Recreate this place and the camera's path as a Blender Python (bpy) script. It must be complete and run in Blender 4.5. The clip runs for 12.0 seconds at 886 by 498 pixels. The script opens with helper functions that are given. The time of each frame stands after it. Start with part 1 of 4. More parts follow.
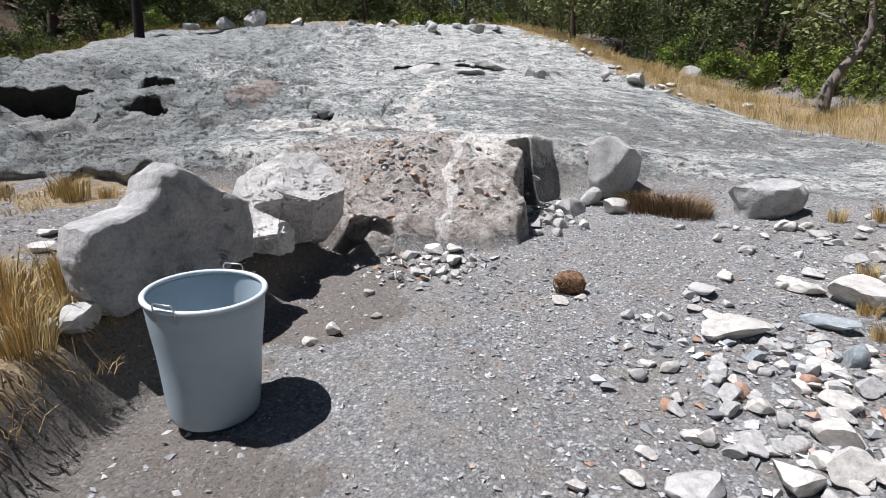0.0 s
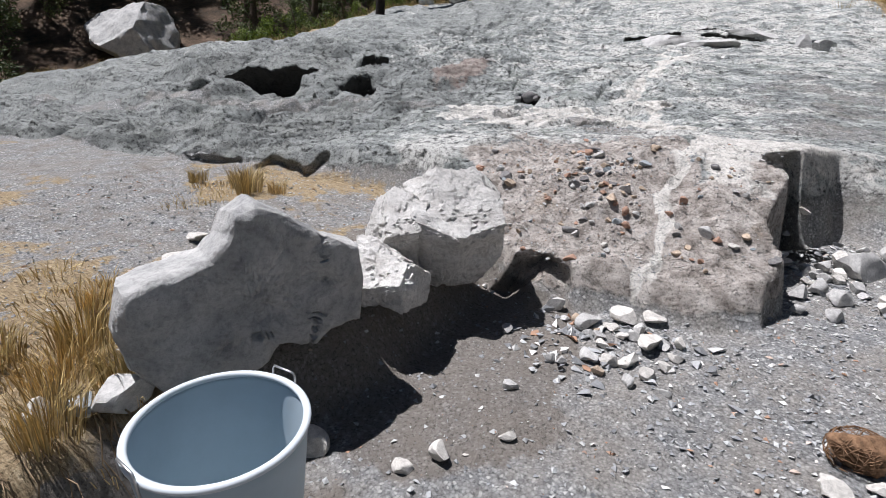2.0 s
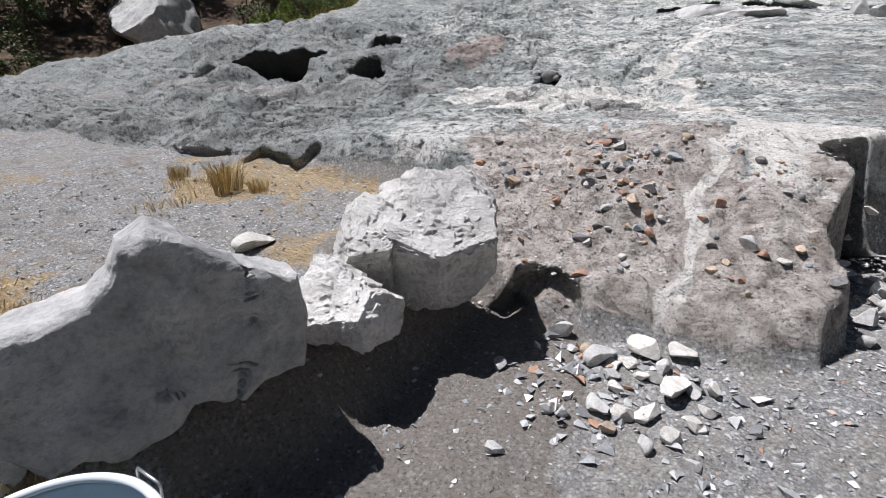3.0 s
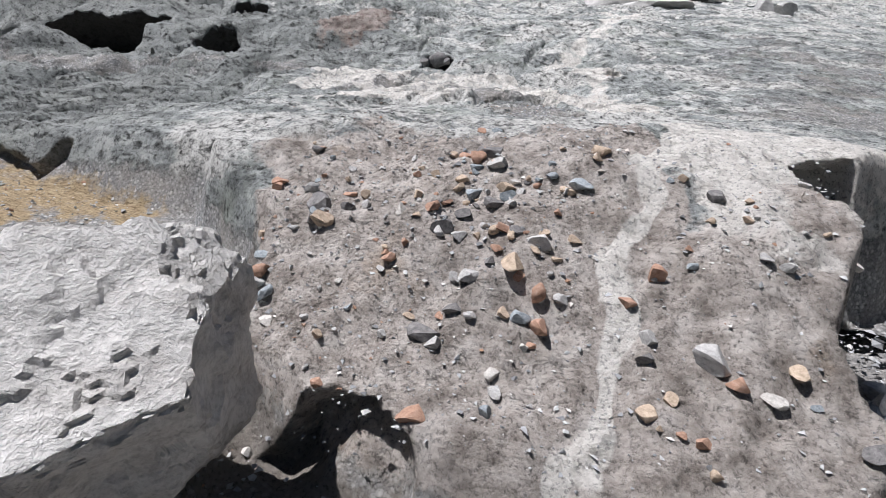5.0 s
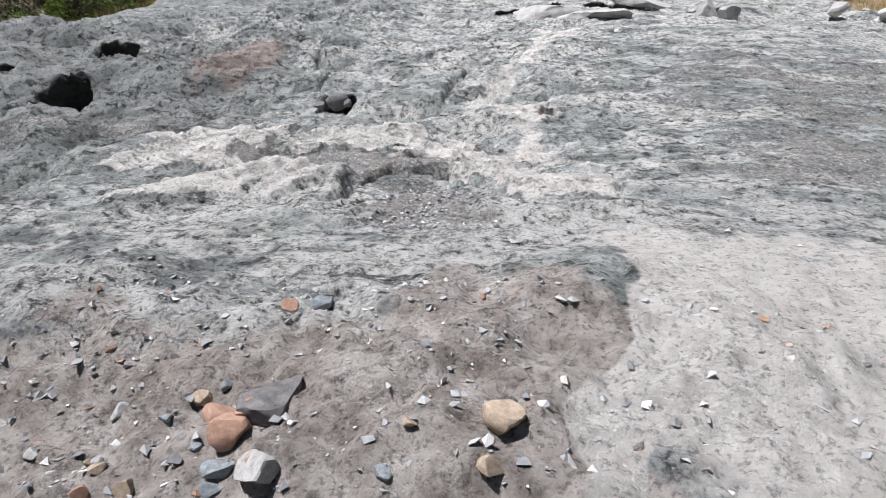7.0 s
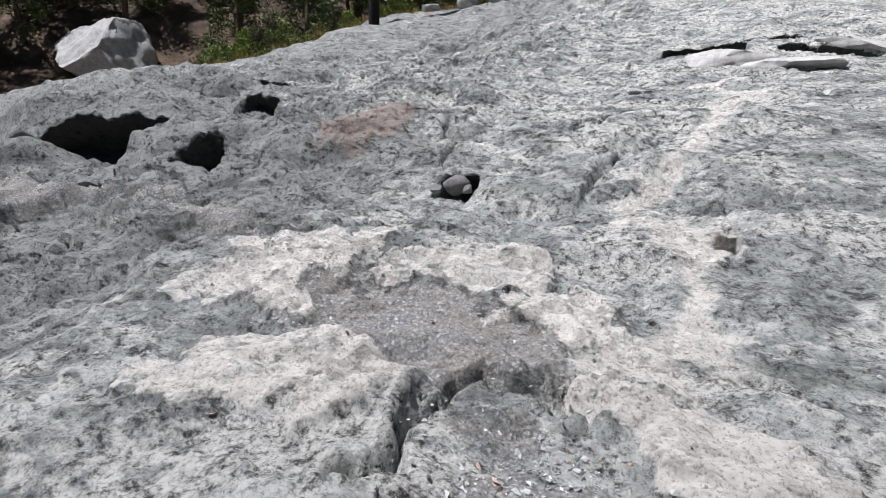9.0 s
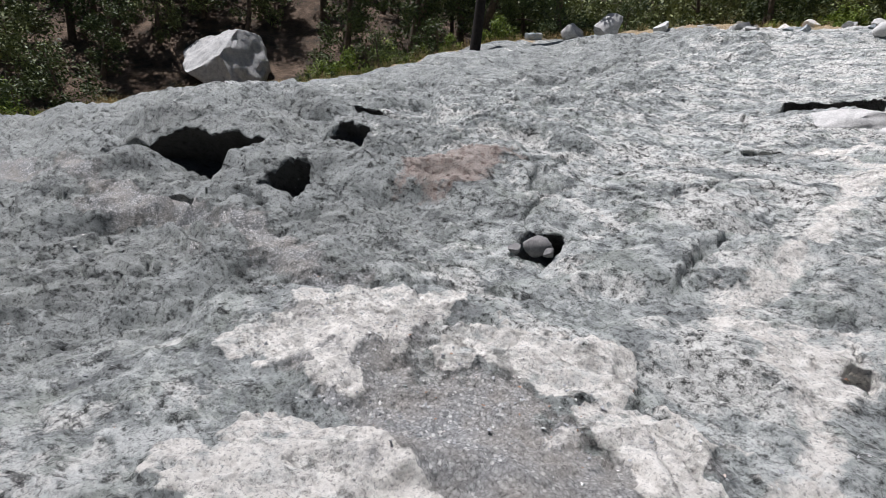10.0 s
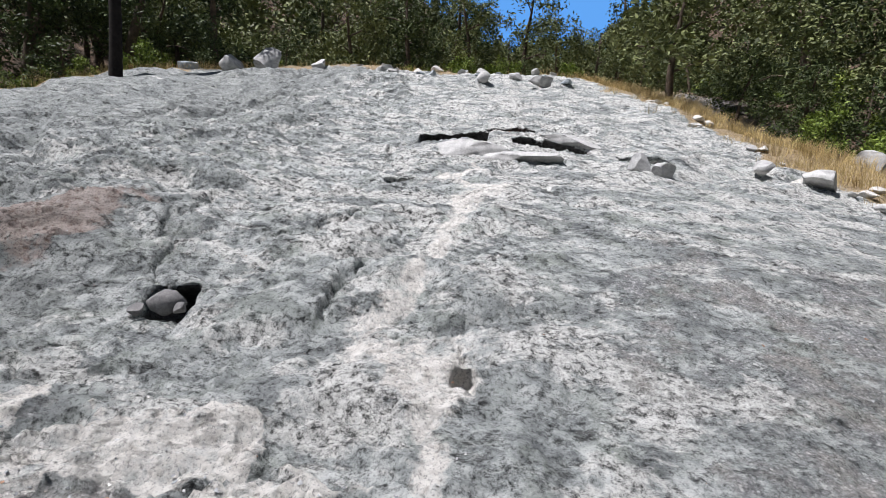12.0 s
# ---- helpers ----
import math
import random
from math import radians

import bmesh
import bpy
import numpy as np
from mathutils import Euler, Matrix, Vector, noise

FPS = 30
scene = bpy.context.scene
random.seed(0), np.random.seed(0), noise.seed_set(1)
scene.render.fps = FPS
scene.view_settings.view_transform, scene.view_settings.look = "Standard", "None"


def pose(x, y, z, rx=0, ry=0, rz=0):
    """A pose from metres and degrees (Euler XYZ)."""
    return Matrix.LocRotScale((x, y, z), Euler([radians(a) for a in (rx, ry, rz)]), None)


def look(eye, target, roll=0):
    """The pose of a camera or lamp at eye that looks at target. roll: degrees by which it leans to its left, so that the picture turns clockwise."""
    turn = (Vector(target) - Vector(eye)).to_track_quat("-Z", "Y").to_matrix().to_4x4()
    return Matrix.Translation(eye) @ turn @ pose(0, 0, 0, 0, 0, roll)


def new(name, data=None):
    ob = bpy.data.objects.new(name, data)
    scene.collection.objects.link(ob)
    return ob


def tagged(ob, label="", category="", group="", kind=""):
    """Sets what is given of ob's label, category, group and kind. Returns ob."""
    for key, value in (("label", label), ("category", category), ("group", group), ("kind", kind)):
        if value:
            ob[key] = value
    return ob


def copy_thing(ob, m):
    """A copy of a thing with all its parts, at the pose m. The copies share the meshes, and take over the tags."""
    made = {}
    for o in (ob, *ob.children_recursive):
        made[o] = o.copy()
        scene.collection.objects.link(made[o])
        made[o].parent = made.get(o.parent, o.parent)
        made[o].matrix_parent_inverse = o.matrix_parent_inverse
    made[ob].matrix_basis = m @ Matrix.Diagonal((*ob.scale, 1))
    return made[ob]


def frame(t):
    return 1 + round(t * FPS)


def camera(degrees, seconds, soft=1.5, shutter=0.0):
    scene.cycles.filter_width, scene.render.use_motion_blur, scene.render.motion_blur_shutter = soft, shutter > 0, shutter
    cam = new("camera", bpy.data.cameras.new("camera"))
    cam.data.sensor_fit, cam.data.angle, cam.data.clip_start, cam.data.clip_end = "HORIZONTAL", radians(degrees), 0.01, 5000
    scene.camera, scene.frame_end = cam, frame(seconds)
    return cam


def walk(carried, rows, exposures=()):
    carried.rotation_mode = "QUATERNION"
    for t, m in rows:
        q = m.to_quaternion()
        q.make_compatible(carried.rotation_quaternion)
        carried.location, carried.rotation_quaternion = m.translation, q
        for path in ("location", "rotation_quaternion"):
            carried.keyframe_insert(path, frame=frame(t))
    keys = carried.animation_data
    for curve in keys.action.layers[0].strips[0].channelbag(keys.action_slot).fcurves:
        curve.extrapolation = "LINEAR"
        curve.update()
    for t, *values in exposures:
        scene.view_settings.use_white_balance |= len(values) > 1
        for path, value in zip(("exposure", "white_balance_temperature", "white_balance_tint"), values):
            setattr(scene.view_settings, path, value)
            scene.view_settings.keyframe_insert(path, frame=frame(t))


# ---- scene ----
cam = camera(80.51, 12.0, 0.8)
EXPOSURE = 0.36
ROWS = [  # seconds, eye, yaw, pitch, roll
    (0, 0, 0, 1.311, 0.92, -11.5, -0.06),
    (0.5, 0.1, 0.305, 1.356, 4.3, -11.38, 0.21),
    (1, 0.272, 0.618, 1.505, 7.77, -14.05, -0.46),
    (1.5, 0.186, 0.904, 1.495, 17.5, -12.14, -0.28),
    (2, 0.043, 1.286, 1.589, 23.82, -14.81, 1.86),
    (2.5, 0.021, 1.577, 1.584, 28.14, -15.12, -0.56),
    (3, 0.029, 1.934, 1.632, 27.06, -16.86, 0.72),
    (3.5, -0.085, 2.309, 1.588, 24.56, -15.41, 1.57),
    (3.7, -0.11, 2.462, 1.609, 20.88, -15.81, 2.66),
    (5.3, -0.078, 3.807, 1.603, 17.61, -17.91, 3.1),
    (5.5, -0.074, 3.988, 1.652, 17.93, -17.19, 3.47),
    (6, -0.061, 4.538, 1.748, 16.15, -14.23, 0.55),
    (6.5, -0.05, 4.793, 1.866, 14.18, -16.9, -0.96),
    (6.7, -0.054, 4.894, 1.875, 12.64, -16.5, -0.79),
    (8.3, -0.175, 5.779, 2.224, 26.83, -15.2, 0.98),
    (8.5, -0.248, 5.894, 2.305, 28.57, -17.85, 0.84),
    (9, -0.271, 6.176, 2.494, 28.8, -14.48, 1.17),
    (9.5, -0.365, 6.366, 2.695, 37.95, -17.16, 2.82),
    (10, -0.452, 6.479, 2.765, 37.52, -13.01, 5.81),
    (10.5, -0.47, 6.661, 2.791, 25.87, -9.13, 5.44),
    (11, -0.361, 6.76, 2.815, 16.74, -7.5, 5.08),
    (11.5, -0.226, 6.815, 2.838, 10.54, -6.29, 4.17),
    (12, -0.12, 6.903, 2.837, 5.61, -7.22, 3.08),
]
walk(cam, [(t, pose(x, y, z, 0, 0, yaw) @ pose(0, 0, 0, 90 + pitch, 0, 0) @ pose(0, 0, 0, 0, 0, roll)) for t, x, y, z, yaw, pitch, roll in ROWS],
     exposures=[(0, EXPOSURE, 6150, 14), (12, EXPOSURE, 6150, 14)])

# ---- light ----
SUN = Vector((-0.43, -0.09, 1.0)).normalized()   # towards the sun
world = bpy.data.worlds.new("world")
scene.world = world
world.use_nodes = True
wn = world.node_tree
sky = wn.nodes.new("ShaderNodeTexSky")
sky.sky_type = 'NISHITA'
sky.sun_disc = False
sky.sun_elevation = math.asin(SUN.z)
sky.sun_rotation = math.atan2(SUN.x, SUN.y)
sky.altitude = 300
wn.links.new(sky.outputs[0], wn.nodes["Background"].inputs[0])
wn.nodes["Background"].inputs[1].default_value = 0.022
sun = new("sun", bpy.data.lights.new("sun", 'SUN'))
sun.data.energy, sun.data.angle, sun.data.color = 5.0, radians(0.55), (1.0, 0.975, 0.95)
sun.matrix_world = look((0, 0, 60), Vector((0, 0, 60)) - SUN)



# ---- node helpers ----
def material(name, rough=0.9):
    m = bpy.data.materials.new(name)
    m.use_nodes = True
    b = m.node_tree.nodes["Principled BSDF"]
    b.inputs["Roughness"].default_value = rough
    b.inputs["Specular IOR Level"].default_value = 0.2
    return m, m.node_tree, b


def node(nt, kind, ins=(), **props):
    n = nt.nodes.new(kind)
    for k, v in props.items():
        setattr(n, k, v)
    for k, v in dict(ins).items():
        if hasattr(v, "is_linked"):
            nt.links.new(v, n.inputs[k])
        else:
            n.inputs[k].default_value = v
    return n


def noise_tex(nt, vec, scale, detail=5, rough=0.6, distortion=0.0):
    return node(nt, "ShaderNodeTexNoise", {"Vector": vec, "Scale": scale, "Detail": detail, "Roughness": rough, "Distortion": distortion}).outputs["Fac"]


def ramp(nt, fac, *stops):
    n = node(nt, "ShaderNodeValToRGB", {"Fac": fac})
    e = n.color_ramp.elements
    while len(e) < len(stops):
        e.new(0.5)
    for el, (p, c) in zip(e, stops):
        el.position, el.color = p, (*c, 1) if len(c) == 3 else c
    return n.outputs["Color"]


def grey(p, v):
    return (p, (v, v, v))


def mix(nt, fac, a, b, blend='MIX'):
    n = node(nt, "ShaderNodeMix", data_type='RGBA', blend_type=blend)
    for sock, v in ((n.inputs[0], fac), (n.inputs[6], a), (n.inputs[7], b)):
        if hasattr(v, "is_linked"):
            nt.links.new(v, sock)
        else:
            sock.default_value = v if not isinstance(v, tuple) else (*v, 1)[:4]
    return n.outputs[2]


def maths(nt, op, a, b=0.0):
    n = node(nt, "ShaderNodeMath", operation=op)
    for sock, v in zip(n.inputs, (a, b)):
        if hasattr(v, "is_linked"):
            nt.links.new(v, sock)
        else:
            sock.default_value = v
    return n.outputs[0]


def stretched(nt, vec, scale, turn=0.0):
    return node(nt, "ShaderNodeMapping", {"Vector": vec, "Scale": scale, "Rotation": (0, 0, radians(turn))}).outputs[0]


def bump(nt, bsdf, height, strength, distance):
    n = node(nt, "ShaderNodeBump", {"Height": height, "Strength": strength, "Distance": distance})
    nt.links.new(n.outputs[0], bsdf.inputs["Normal"])


def coords(nt):
    return node(nt, "ShaderNodeTexCoord").outputs["Object"]


# ---- materials ----
def ground_material():
    m, nt, b = material("rock_and_gravel", 0.95)
    v = coords(nt)
    z = node(nt, "ShaderNodeSeparateColor", {"Color": node(nt, "ShaderNodeVertexColor", layer_name="zones").outputs[0]})
    k = node(nt, "ShaderNodeSeparateColor", {"Color": node(nt, "ShaderNodeVertexColor", layer_name="marks").outputs[0]})
    rock, soil, straw = z.outputs[0], z.outputs[1], z.outputs[2]
    tone = node(nt, "ShaderNodeVertexColor", layer_name="tone").outputs[0]
    tone = node(nt, "ShaderNodeSeparateColor", {"Color": tone})
    tone, earth = tone.outputs[0], tone.outputs[1]
    white, red, soot_shade = k.outputs[0], k.outputs[1], k.outputs[2]
    fine = noise_tex(nt, v, 60, 4, 0.7)
    lay = noise_tex(nt, stretched(nt, v, (1.1, 1.5, 1.5), 14), 2.6, 11, 0.74, 0.1)
    big = noise_tex(nt, v, 0.55, 4, 0.6)
    mid = noise_tex(nt, v, 3.0, 6, 0.65)
    # rock: chalk crust over blue-grey and green-grey rock, dark seams for shaded cracks
    patch = maths(nt, 'ADD', noise_tex(nt, stretched(nt, v, (1, 1.5, 1.5), 15), 1.2, 12, 0.72, 0.3), maths(nt, 'MULTIPLY', maths(nt, 'SUBTRACT', tone, 0.5), 0.5))
    seam = noise_tex(nt, stretched(nt, v, (1.1, 2.2, 2.2), 17), 4.0, 10, 0.74, 0.25)
    crumb = noise_tex(nt, v, 17, 9, 0.8)
    rc = ramp(nt, lay, (0.40, (0.17, 0.18, 0.18)), (0.5, (0.38, 0.40, 0.385)), (0.58, (0.60, 0.615, 0.59)))
    rc = mix(nt, ramp(nt, mid, grey(0.5, 0.0), grey(0.66, 0.5)), rc, (0.33, 0.36, 0.30))
    rc = mix(nt, ramp(nt, tone, grey(0.22, 0.7), grey(0.5, 0.0)), rc, mix(nt, mid, (0.15, 0.155, 0.15), (0.34, 0.35, 0.33)))
    rc = mix(nt, ramp(nt, big, grey(0.40, 0.5), grey(0.55, 0.0)), rc, mix(nt, mid, (0.25, 0.265, 0.265), (0.40, 0.42, 0.40)))
    chalk_fac = maths(nt, 'MULTIPLY', ramp(nt, patch, grey(0.50, 0.0), grey(0.555, 1.0)), 0.85)
    rc = mix(nt, chalk_fac, rc, ramp(nt, crumb, (0.38, (0.34, 0.335, 0.31)), (0.48, (0.64, 0.63, 0.59)), (0.6, (0.78, 0.77, 0.73))))
    wide = noise_tex(nt, stretched(nt, v, (1, 2.2, 2.2), 17), 1.0, 14, 0.66, 0.2)
    vein = ramp(nt, maths(nt, 'ABSOLUTE', maths(nt, 'SUBTRACT', wide, 0.5)), grey(0.0, 1.0), grey(0.006, 0.0))
    # dark lines in place of crack shadows: shade put into the rock colour
    crack_shade = maths(nt, 'MAXIMUM', maths(nt, 'MULTIPLY', vein, ramp(nt, mid, grey(0.40, 1.0), grey(0.56, 0.1))), ramp(nt, seam, grey(0.36, 1.0), grey(0.42, 0.0)))
    rc = mix(nt, maths(nt, 'MULTIPLY', crack_shade, 0.85), rc, (0.07, 0.07, 0.068))
    # grain darkened into pits, their small shadows painted in the colour
    rc = mix(nt, 0.9, rc, ramp(nt, crumb, grey(0.38, 0.12), grey(0.47, 0.85), grey(0.52, 1.0)), 'MULTIPLY')
    # gravel: grey chips
    cells = node(nt, "ShaderNodeTexVoronoi", {"Vector": v, "Scale": 62.0})
    chip = node(nt, "ShaderNodeSeparateColor", {"Color": cells.outputs["Color"]}).outputs[0]
    gap = ramp(nt, cells.outputs["Distance"], grey(0.30, 1.0), grey(0.62, 0.35))
    gc = ramp(nt, chip, (0.0, (0.27, 0.275, 0.275)), (0.55, (0.42, 0.42, 0.415)), (0.85, (0.53, 0.53, 0.52)), (0.97, (0.78, 0.77, 0.745)))
    gc = mix(nt, ramp(nt, mid, grey(0.40, 0.0), grey(0.62, 0.8)), gc, (0.43, 0.40, 0.36))
    gc = mix(nt, 0.4, gc, gap, 'MULTIPLY')
    gc = mix(nt, 0.45, gc, ramp(nt, crumb, grey(0.3, 0.45), grey(0.65, 1.0)), 'MULTIPLY')
    # soil: brown-grey cemented rubble
    sc = ramp(nt, noise_tex(nt, v, 9, 8, 0.72), (0.36, (0.27, 0.235, 0.205)), (0.5, (0.50, 0.45, 0.405)), (0.62, (0.68, 0.63, 0.58)))
    sc = mix(nt, ramp(nt, mid, grey(0.58, 0.0), grey(0.72, 0.5)), sc, (0.52, 0.40, 0.29))
    sc = mix(nt, 0.7, sc, ramp(nt, crumb, grey(0.34, 0.15), grey(0.46, 0.9), grey(0.6, 1.0)), 'MULTIPLY')
    # straw litter
    tc = ramp(nt, noise_tex(nt, stretched(nt, v, (1, 6, 1), 30), 14, 6, 0.7), (0.3, (0.16, 0.11, 0.06)), (0.55, (0.44, 0.34, 0.21)), (0.7, (0.60, 0.50, 0.34)))
    edge = maths(nt, 'MULTIPLY_ADD', noise_tex(nt, v, 7, 6, 0.7), 0.9)
    edge.node.inputs[2].default_value = -0.45

    def masked(a):
        return ramp(nt, maths(nt, 'ADD', a, edge), grey(0.42, 0.0), grey(0.58, 1.0))
    c = mix(nt, masked(rock), gc, rc)
    c = mix(nt, masked(earth), c, mix(nt, 0.35, (0.20, 0.17, 0.14), gc))
    c = mix(nt, masked(soil), c, sc)
    c = mix(nt, masked(white), c, mix(nt, ramp(nt, crumb, grey(0.35, 0.0), grey(0.55, 1.0)), (0.56, 0.525, 0.475), (0.80, 0.77, 0.715)))
    c = mix(nt, maths(nt, 'MULTIPLY', masked(red), 0.42), c, (0.36, 0.23, 0.18))
    c = mix(nt, masked(straw), c, tc)
    floor = ramp(nt, noise_tex(nt, v, 0.8, 9, 0.75), (0.35, (0.03, 0.028, 0.02)), (0.5, (0.11, 0.075, 0.05)), (0.65, (0.24, 0.17, 0.12)))
    c = mix(nt, node(nt, "ShaderNodeVertexColor", layer_name="marks").outputs[1], floor, c)
    # near-black in deep hollows: their shade put into the colour, with vent soot
    c = mix(nt, maths(nt, 'MULTIPLY', masked(soot_shade), 0.85), c, (0.045, 0.04, 0.036))
    c = mix(nt, 0.7, c, ramp(nt, fine, grey(0.36, 0.30), grey(0.47, 1.0)), 'MULTIPLY')
    nt.links.new(c, b.inputs["Base Color"])
    hgt = mix(nt, masked(rock), maths(nt, 'MULTIPLY', chip, 0.6), mix(nt, 0.5, mix(nt, 0.5, lay, seam), maths(nt, 'SUBTRACT', 1.0, crack_shade)))
    coarse = node(nt, "ShaderNodeBump", {"Height": hgt, "Strength": 1.0, "Distance": 0.06})
    grain = node(nt, "ShaderNodeBump", {"Height": mix(nt, 0.35, crumb, fine), "Strength": 1.0, "Distance": 0.04, "Normal": coarse.outputs[0]})
    nt.links.new(grain.outputs[0], b.inputs["Normal"])
    return m


def stone_material(name, light, mid_, dark, scale=6.0, stretch=(1, 1, 1), depth=0.02):
    m, nt, b = material(name, 0.92)
    v = coords(nt)
    rnd = node(nt, "ShaderNodeObjectInfo").outputs["Random"]
    n1 = noise_tex(nt, stretched(nt, v, stretch, 20), scale, 8, 0.7, 0.3)
    n2 = noise_tex(nt, v, scale * 9, 5, 0.7)
    c = ramp(nt, n1, (0.3, dark), (0.5, mid_), (0.68, light))
    c = mix(nt, 0.4, c, ramp(nt, n2, grey(0.34, 0.35), grey(0.55, 1.0)), 'MULTIPLY')
    c = mix(nt, 0.45, c, ramp(nt, rnd, grey(0.0, 0.6), grey(1.0, 1.0)), 'MULTIPLY')
    nt.links.new(c, b.inputs["Base Color"])
    bump(nt, b, mix(nt, 0.5, n1, n2), 1.0, depth * 2)
    return m


GROUND = ground_material()
SLAB = stone_material("grey_boulder", (0.66, 0.645, 0.62), (0.50, 0.495, 0.48), (0.29, 0.29, 0.29), 4.0, (1, 1, 1), 0.015)
CHALK = stone_material("chalky_boulder", (0.88, 0.86, 0.82), (0.80, 0.775, 0.735), (0.52, 0.49, 0.455), 5.0, (1, 1, 2.5))


def plain(name, color, rough=0.8, var=0.25, scale=12.0, metal=0.0, depth=0.004):
    m, nt, b = material(name, rough)
    v = coords(nt)
    n = noise_tex(nt, v, scale, 6, 0.65)
    dark = tuple(c * (1 - var) for c in color)
    lite = tuple(min(1, c * (1 + var)) for c in color)
    nt.links.new(ramp(nt, n, (0.3, dark), (0.7, lite)), b.inputs["Base Color"])
    b.inputs["Metallic"].default_value = metal
    bump(nt, b, noise_tex(nt, v, scale * 4, 5, 0.7), 0.4, depth)
    return m


# ---- geometry helpers ----
def mesh_of(name, bm, mat, smooth=True):
    me = bpy.data.meshes.new(name)
    bm.to_mesh(me)
    bm.free()
    me.materials.append(mat)
    if smooth:
        me.polygons.foreach_set("use_smooth", [True] * len(me.polygons))
    return me


def part(name, bm, mat, parent=None, label="", smooth=True):
    ob = new(name, mesh_of(name, bm, mat, smooth) if isinstance(bm, bmesh.types.BMesh) else bm)
    if parent is not None:
        ob.parent = parent
    if label:
        ob["label"] = label
    return ob


def lattice(ix, iy, seed):
    n = (ix * 374761393 + iy * 668265263 + seed * 144665) & 0x7fffffff
    n = ((n ^ (n >> 13)) * 1274126177) & 0x7fffffff
    return ((n ^ (n >> 16)) & 0xffff) / 65535.0


def vnoise(x, y, seed=0):
    """Smooth lattice noise, -1 to 1."""
    ix, iy = np.floor(x).astype(np.int64), np.floor(y).astype(np.int64)
    fx, fy = x - ix, y - iy
    fx, fy = fx * fx * fx * (fx * (fx * 6 - 15) + 10), fy * fy * fy * (fy * (fy * 6 - 15) + 10)
    a, b = lattice(ix, iy, seed), lattice(ix + 1, iy, seed)
    c, d = lattice(ix, iy + 1, seed), lattice(ix + 1, iy + 1, seed)
    return 2 * ((a + (b - a) * fx) * (1 - fy) + (c + (d - c) * fx) * fy) - 1


def fbm(x, y, octaves, seed=0, gain=0.5):
    s, a = 0.0, 1.0
    for o in range(octaves):
        s = s + a * vnoise(x * 2 ** o + 17.3 * o, y * 2 ** o - 9.1 * o, seed + o)
        a *= gain
    return s


def step(v, a, b):
    u = np.clip((v - a) / (b - a), 0, 1)
    return u * u * (3 - 2 * u)


# ---- the lie of the land ----
LIP_X = [-14, -8, -4.5, -2.3, -1.8, -1.3, -0.9, -0.2, 0.3, 0.58, 0.72, 0.82, 1.3, 2.4, 3.5, 6, 10]
LIP_Y = [5.2, 6.1, 6.05, 5.95, 5.5, 4.95, 4.76, 4.70, 4.66, 4.74, 5.05, 6.1, 6.65, 6.7, 6.5, 5.0, 2.0]
TOP_Y = [0, 4.6, 4.78, 5.05, 5.45, 5.75, 6.4, 7.2, 8, 9, 10, 11, 12, 15, 20, 27, 32]
TOP_Z = [0.3, 0.46, 0.62, 0.78, 1.09, 1.27, 1.40, 1.41, 1.46, 1.55, 1.76, 2.05, 2.32, 3.0, 4.15, 6.6, 7.9]


def left_edge(y):
    return np.interp(y, [0, 8, 14, 20, 26, 31], [-26, -25, -22, -18, -15, -10])


def right_edge(y):
    return np.interp(y, [0, 8, 17, 21, 26, 31], [9.5, 8.5, 7.3, 6.2, 5.2, 3.5])


def front(x, y):
    z = 0.02 + 0.125 * (y - 2.35) + 0.04 * (x + 1.16)
    terrace = 0.38 + 0.11 * (y - 2.3) + 0.03 * np.clip(-x - 2, 0, 8)
    edge = np.interp(y, [0, 1.6, 2.4, 2.9, 3.4, 4.4, 6], [-1.5, -1.75, -1.72, -1.5, -1.28, -1.18, -1.5])
    z = z + (terrace - z) * step(-x, -edge - 0.12, -edge + 0.22) * (1 - 0.0 * y)
    return z


def top(x, y):
    z = np.interp(y, TOP_Y, TOP_Z)
    z = z - 0.10 * np.clip(-1.6 - x, 0, 5) * np.exp(-np.clip(y - 6, 0, 99) / 1.6)
    z = z + 0.10 * np.clip(-2.5 - x, 0, 5) * step(y, 8.5, 11) * (1 - step(y, 13, 20))
    z = z - 0.0060 * np.clip(-8 - x, 0, 20) ** 2 * (1 - 0.9 * step(y, 11, 22))
    z = z - 0.013 * np.clip(x, 0, 12) ** 2 - 0.16 * np.clip(x - 1.0, 0, 2.2) * np.exp(-np.clip(y - 6.2, 0, 99) / 1.5)
    return z


def lip(x):
    return np.interp(x, LIP_X, LIP_Y)


def land(x, y):
    """Height of the ground, without fine relief."""
    w = np.interp(x, [-2.5, -1.4, 0.7, 1.2, 2.0, 4], [0.3, 0.14, 0.14, 0.3, 0.9, 1.6])
    s = step(y - lip(x + 0.14 * vnoise(y * 2.6, x * 1.3, 61) + 0.05 * vnoise(y * 7, x * 4, 62)), -w * 0.5, w * 0.5)
    f, t = front(x, y), top(x, y)
    z = f + (np.maximum(t, f + 0.02) - f) * s
    out = np.maximum(np.maximum(left_edge(y) - x, (x - right_edge(y)) * 0.9), (y - 32))
    side = step(-x, 2, 9)
    z = z - 1.6 * side * step(out, 0, 3)
    hill = np.clip(out - 3, 0, 120)
    z = z + hill * (0.10 + 0.24 * step(np.abs(x - 1 - 0.06 * y), 3, 45)) * step(y, -30, 12)
    return z, s, out


def terrace(h, n, soft):
    """Turns a smooth field into flat plates with steep edges."""
    k = h * n
    f = np.floor(k)
    return (f + step(k - f, 0.5 - soft, 0.5 + soft)) / n


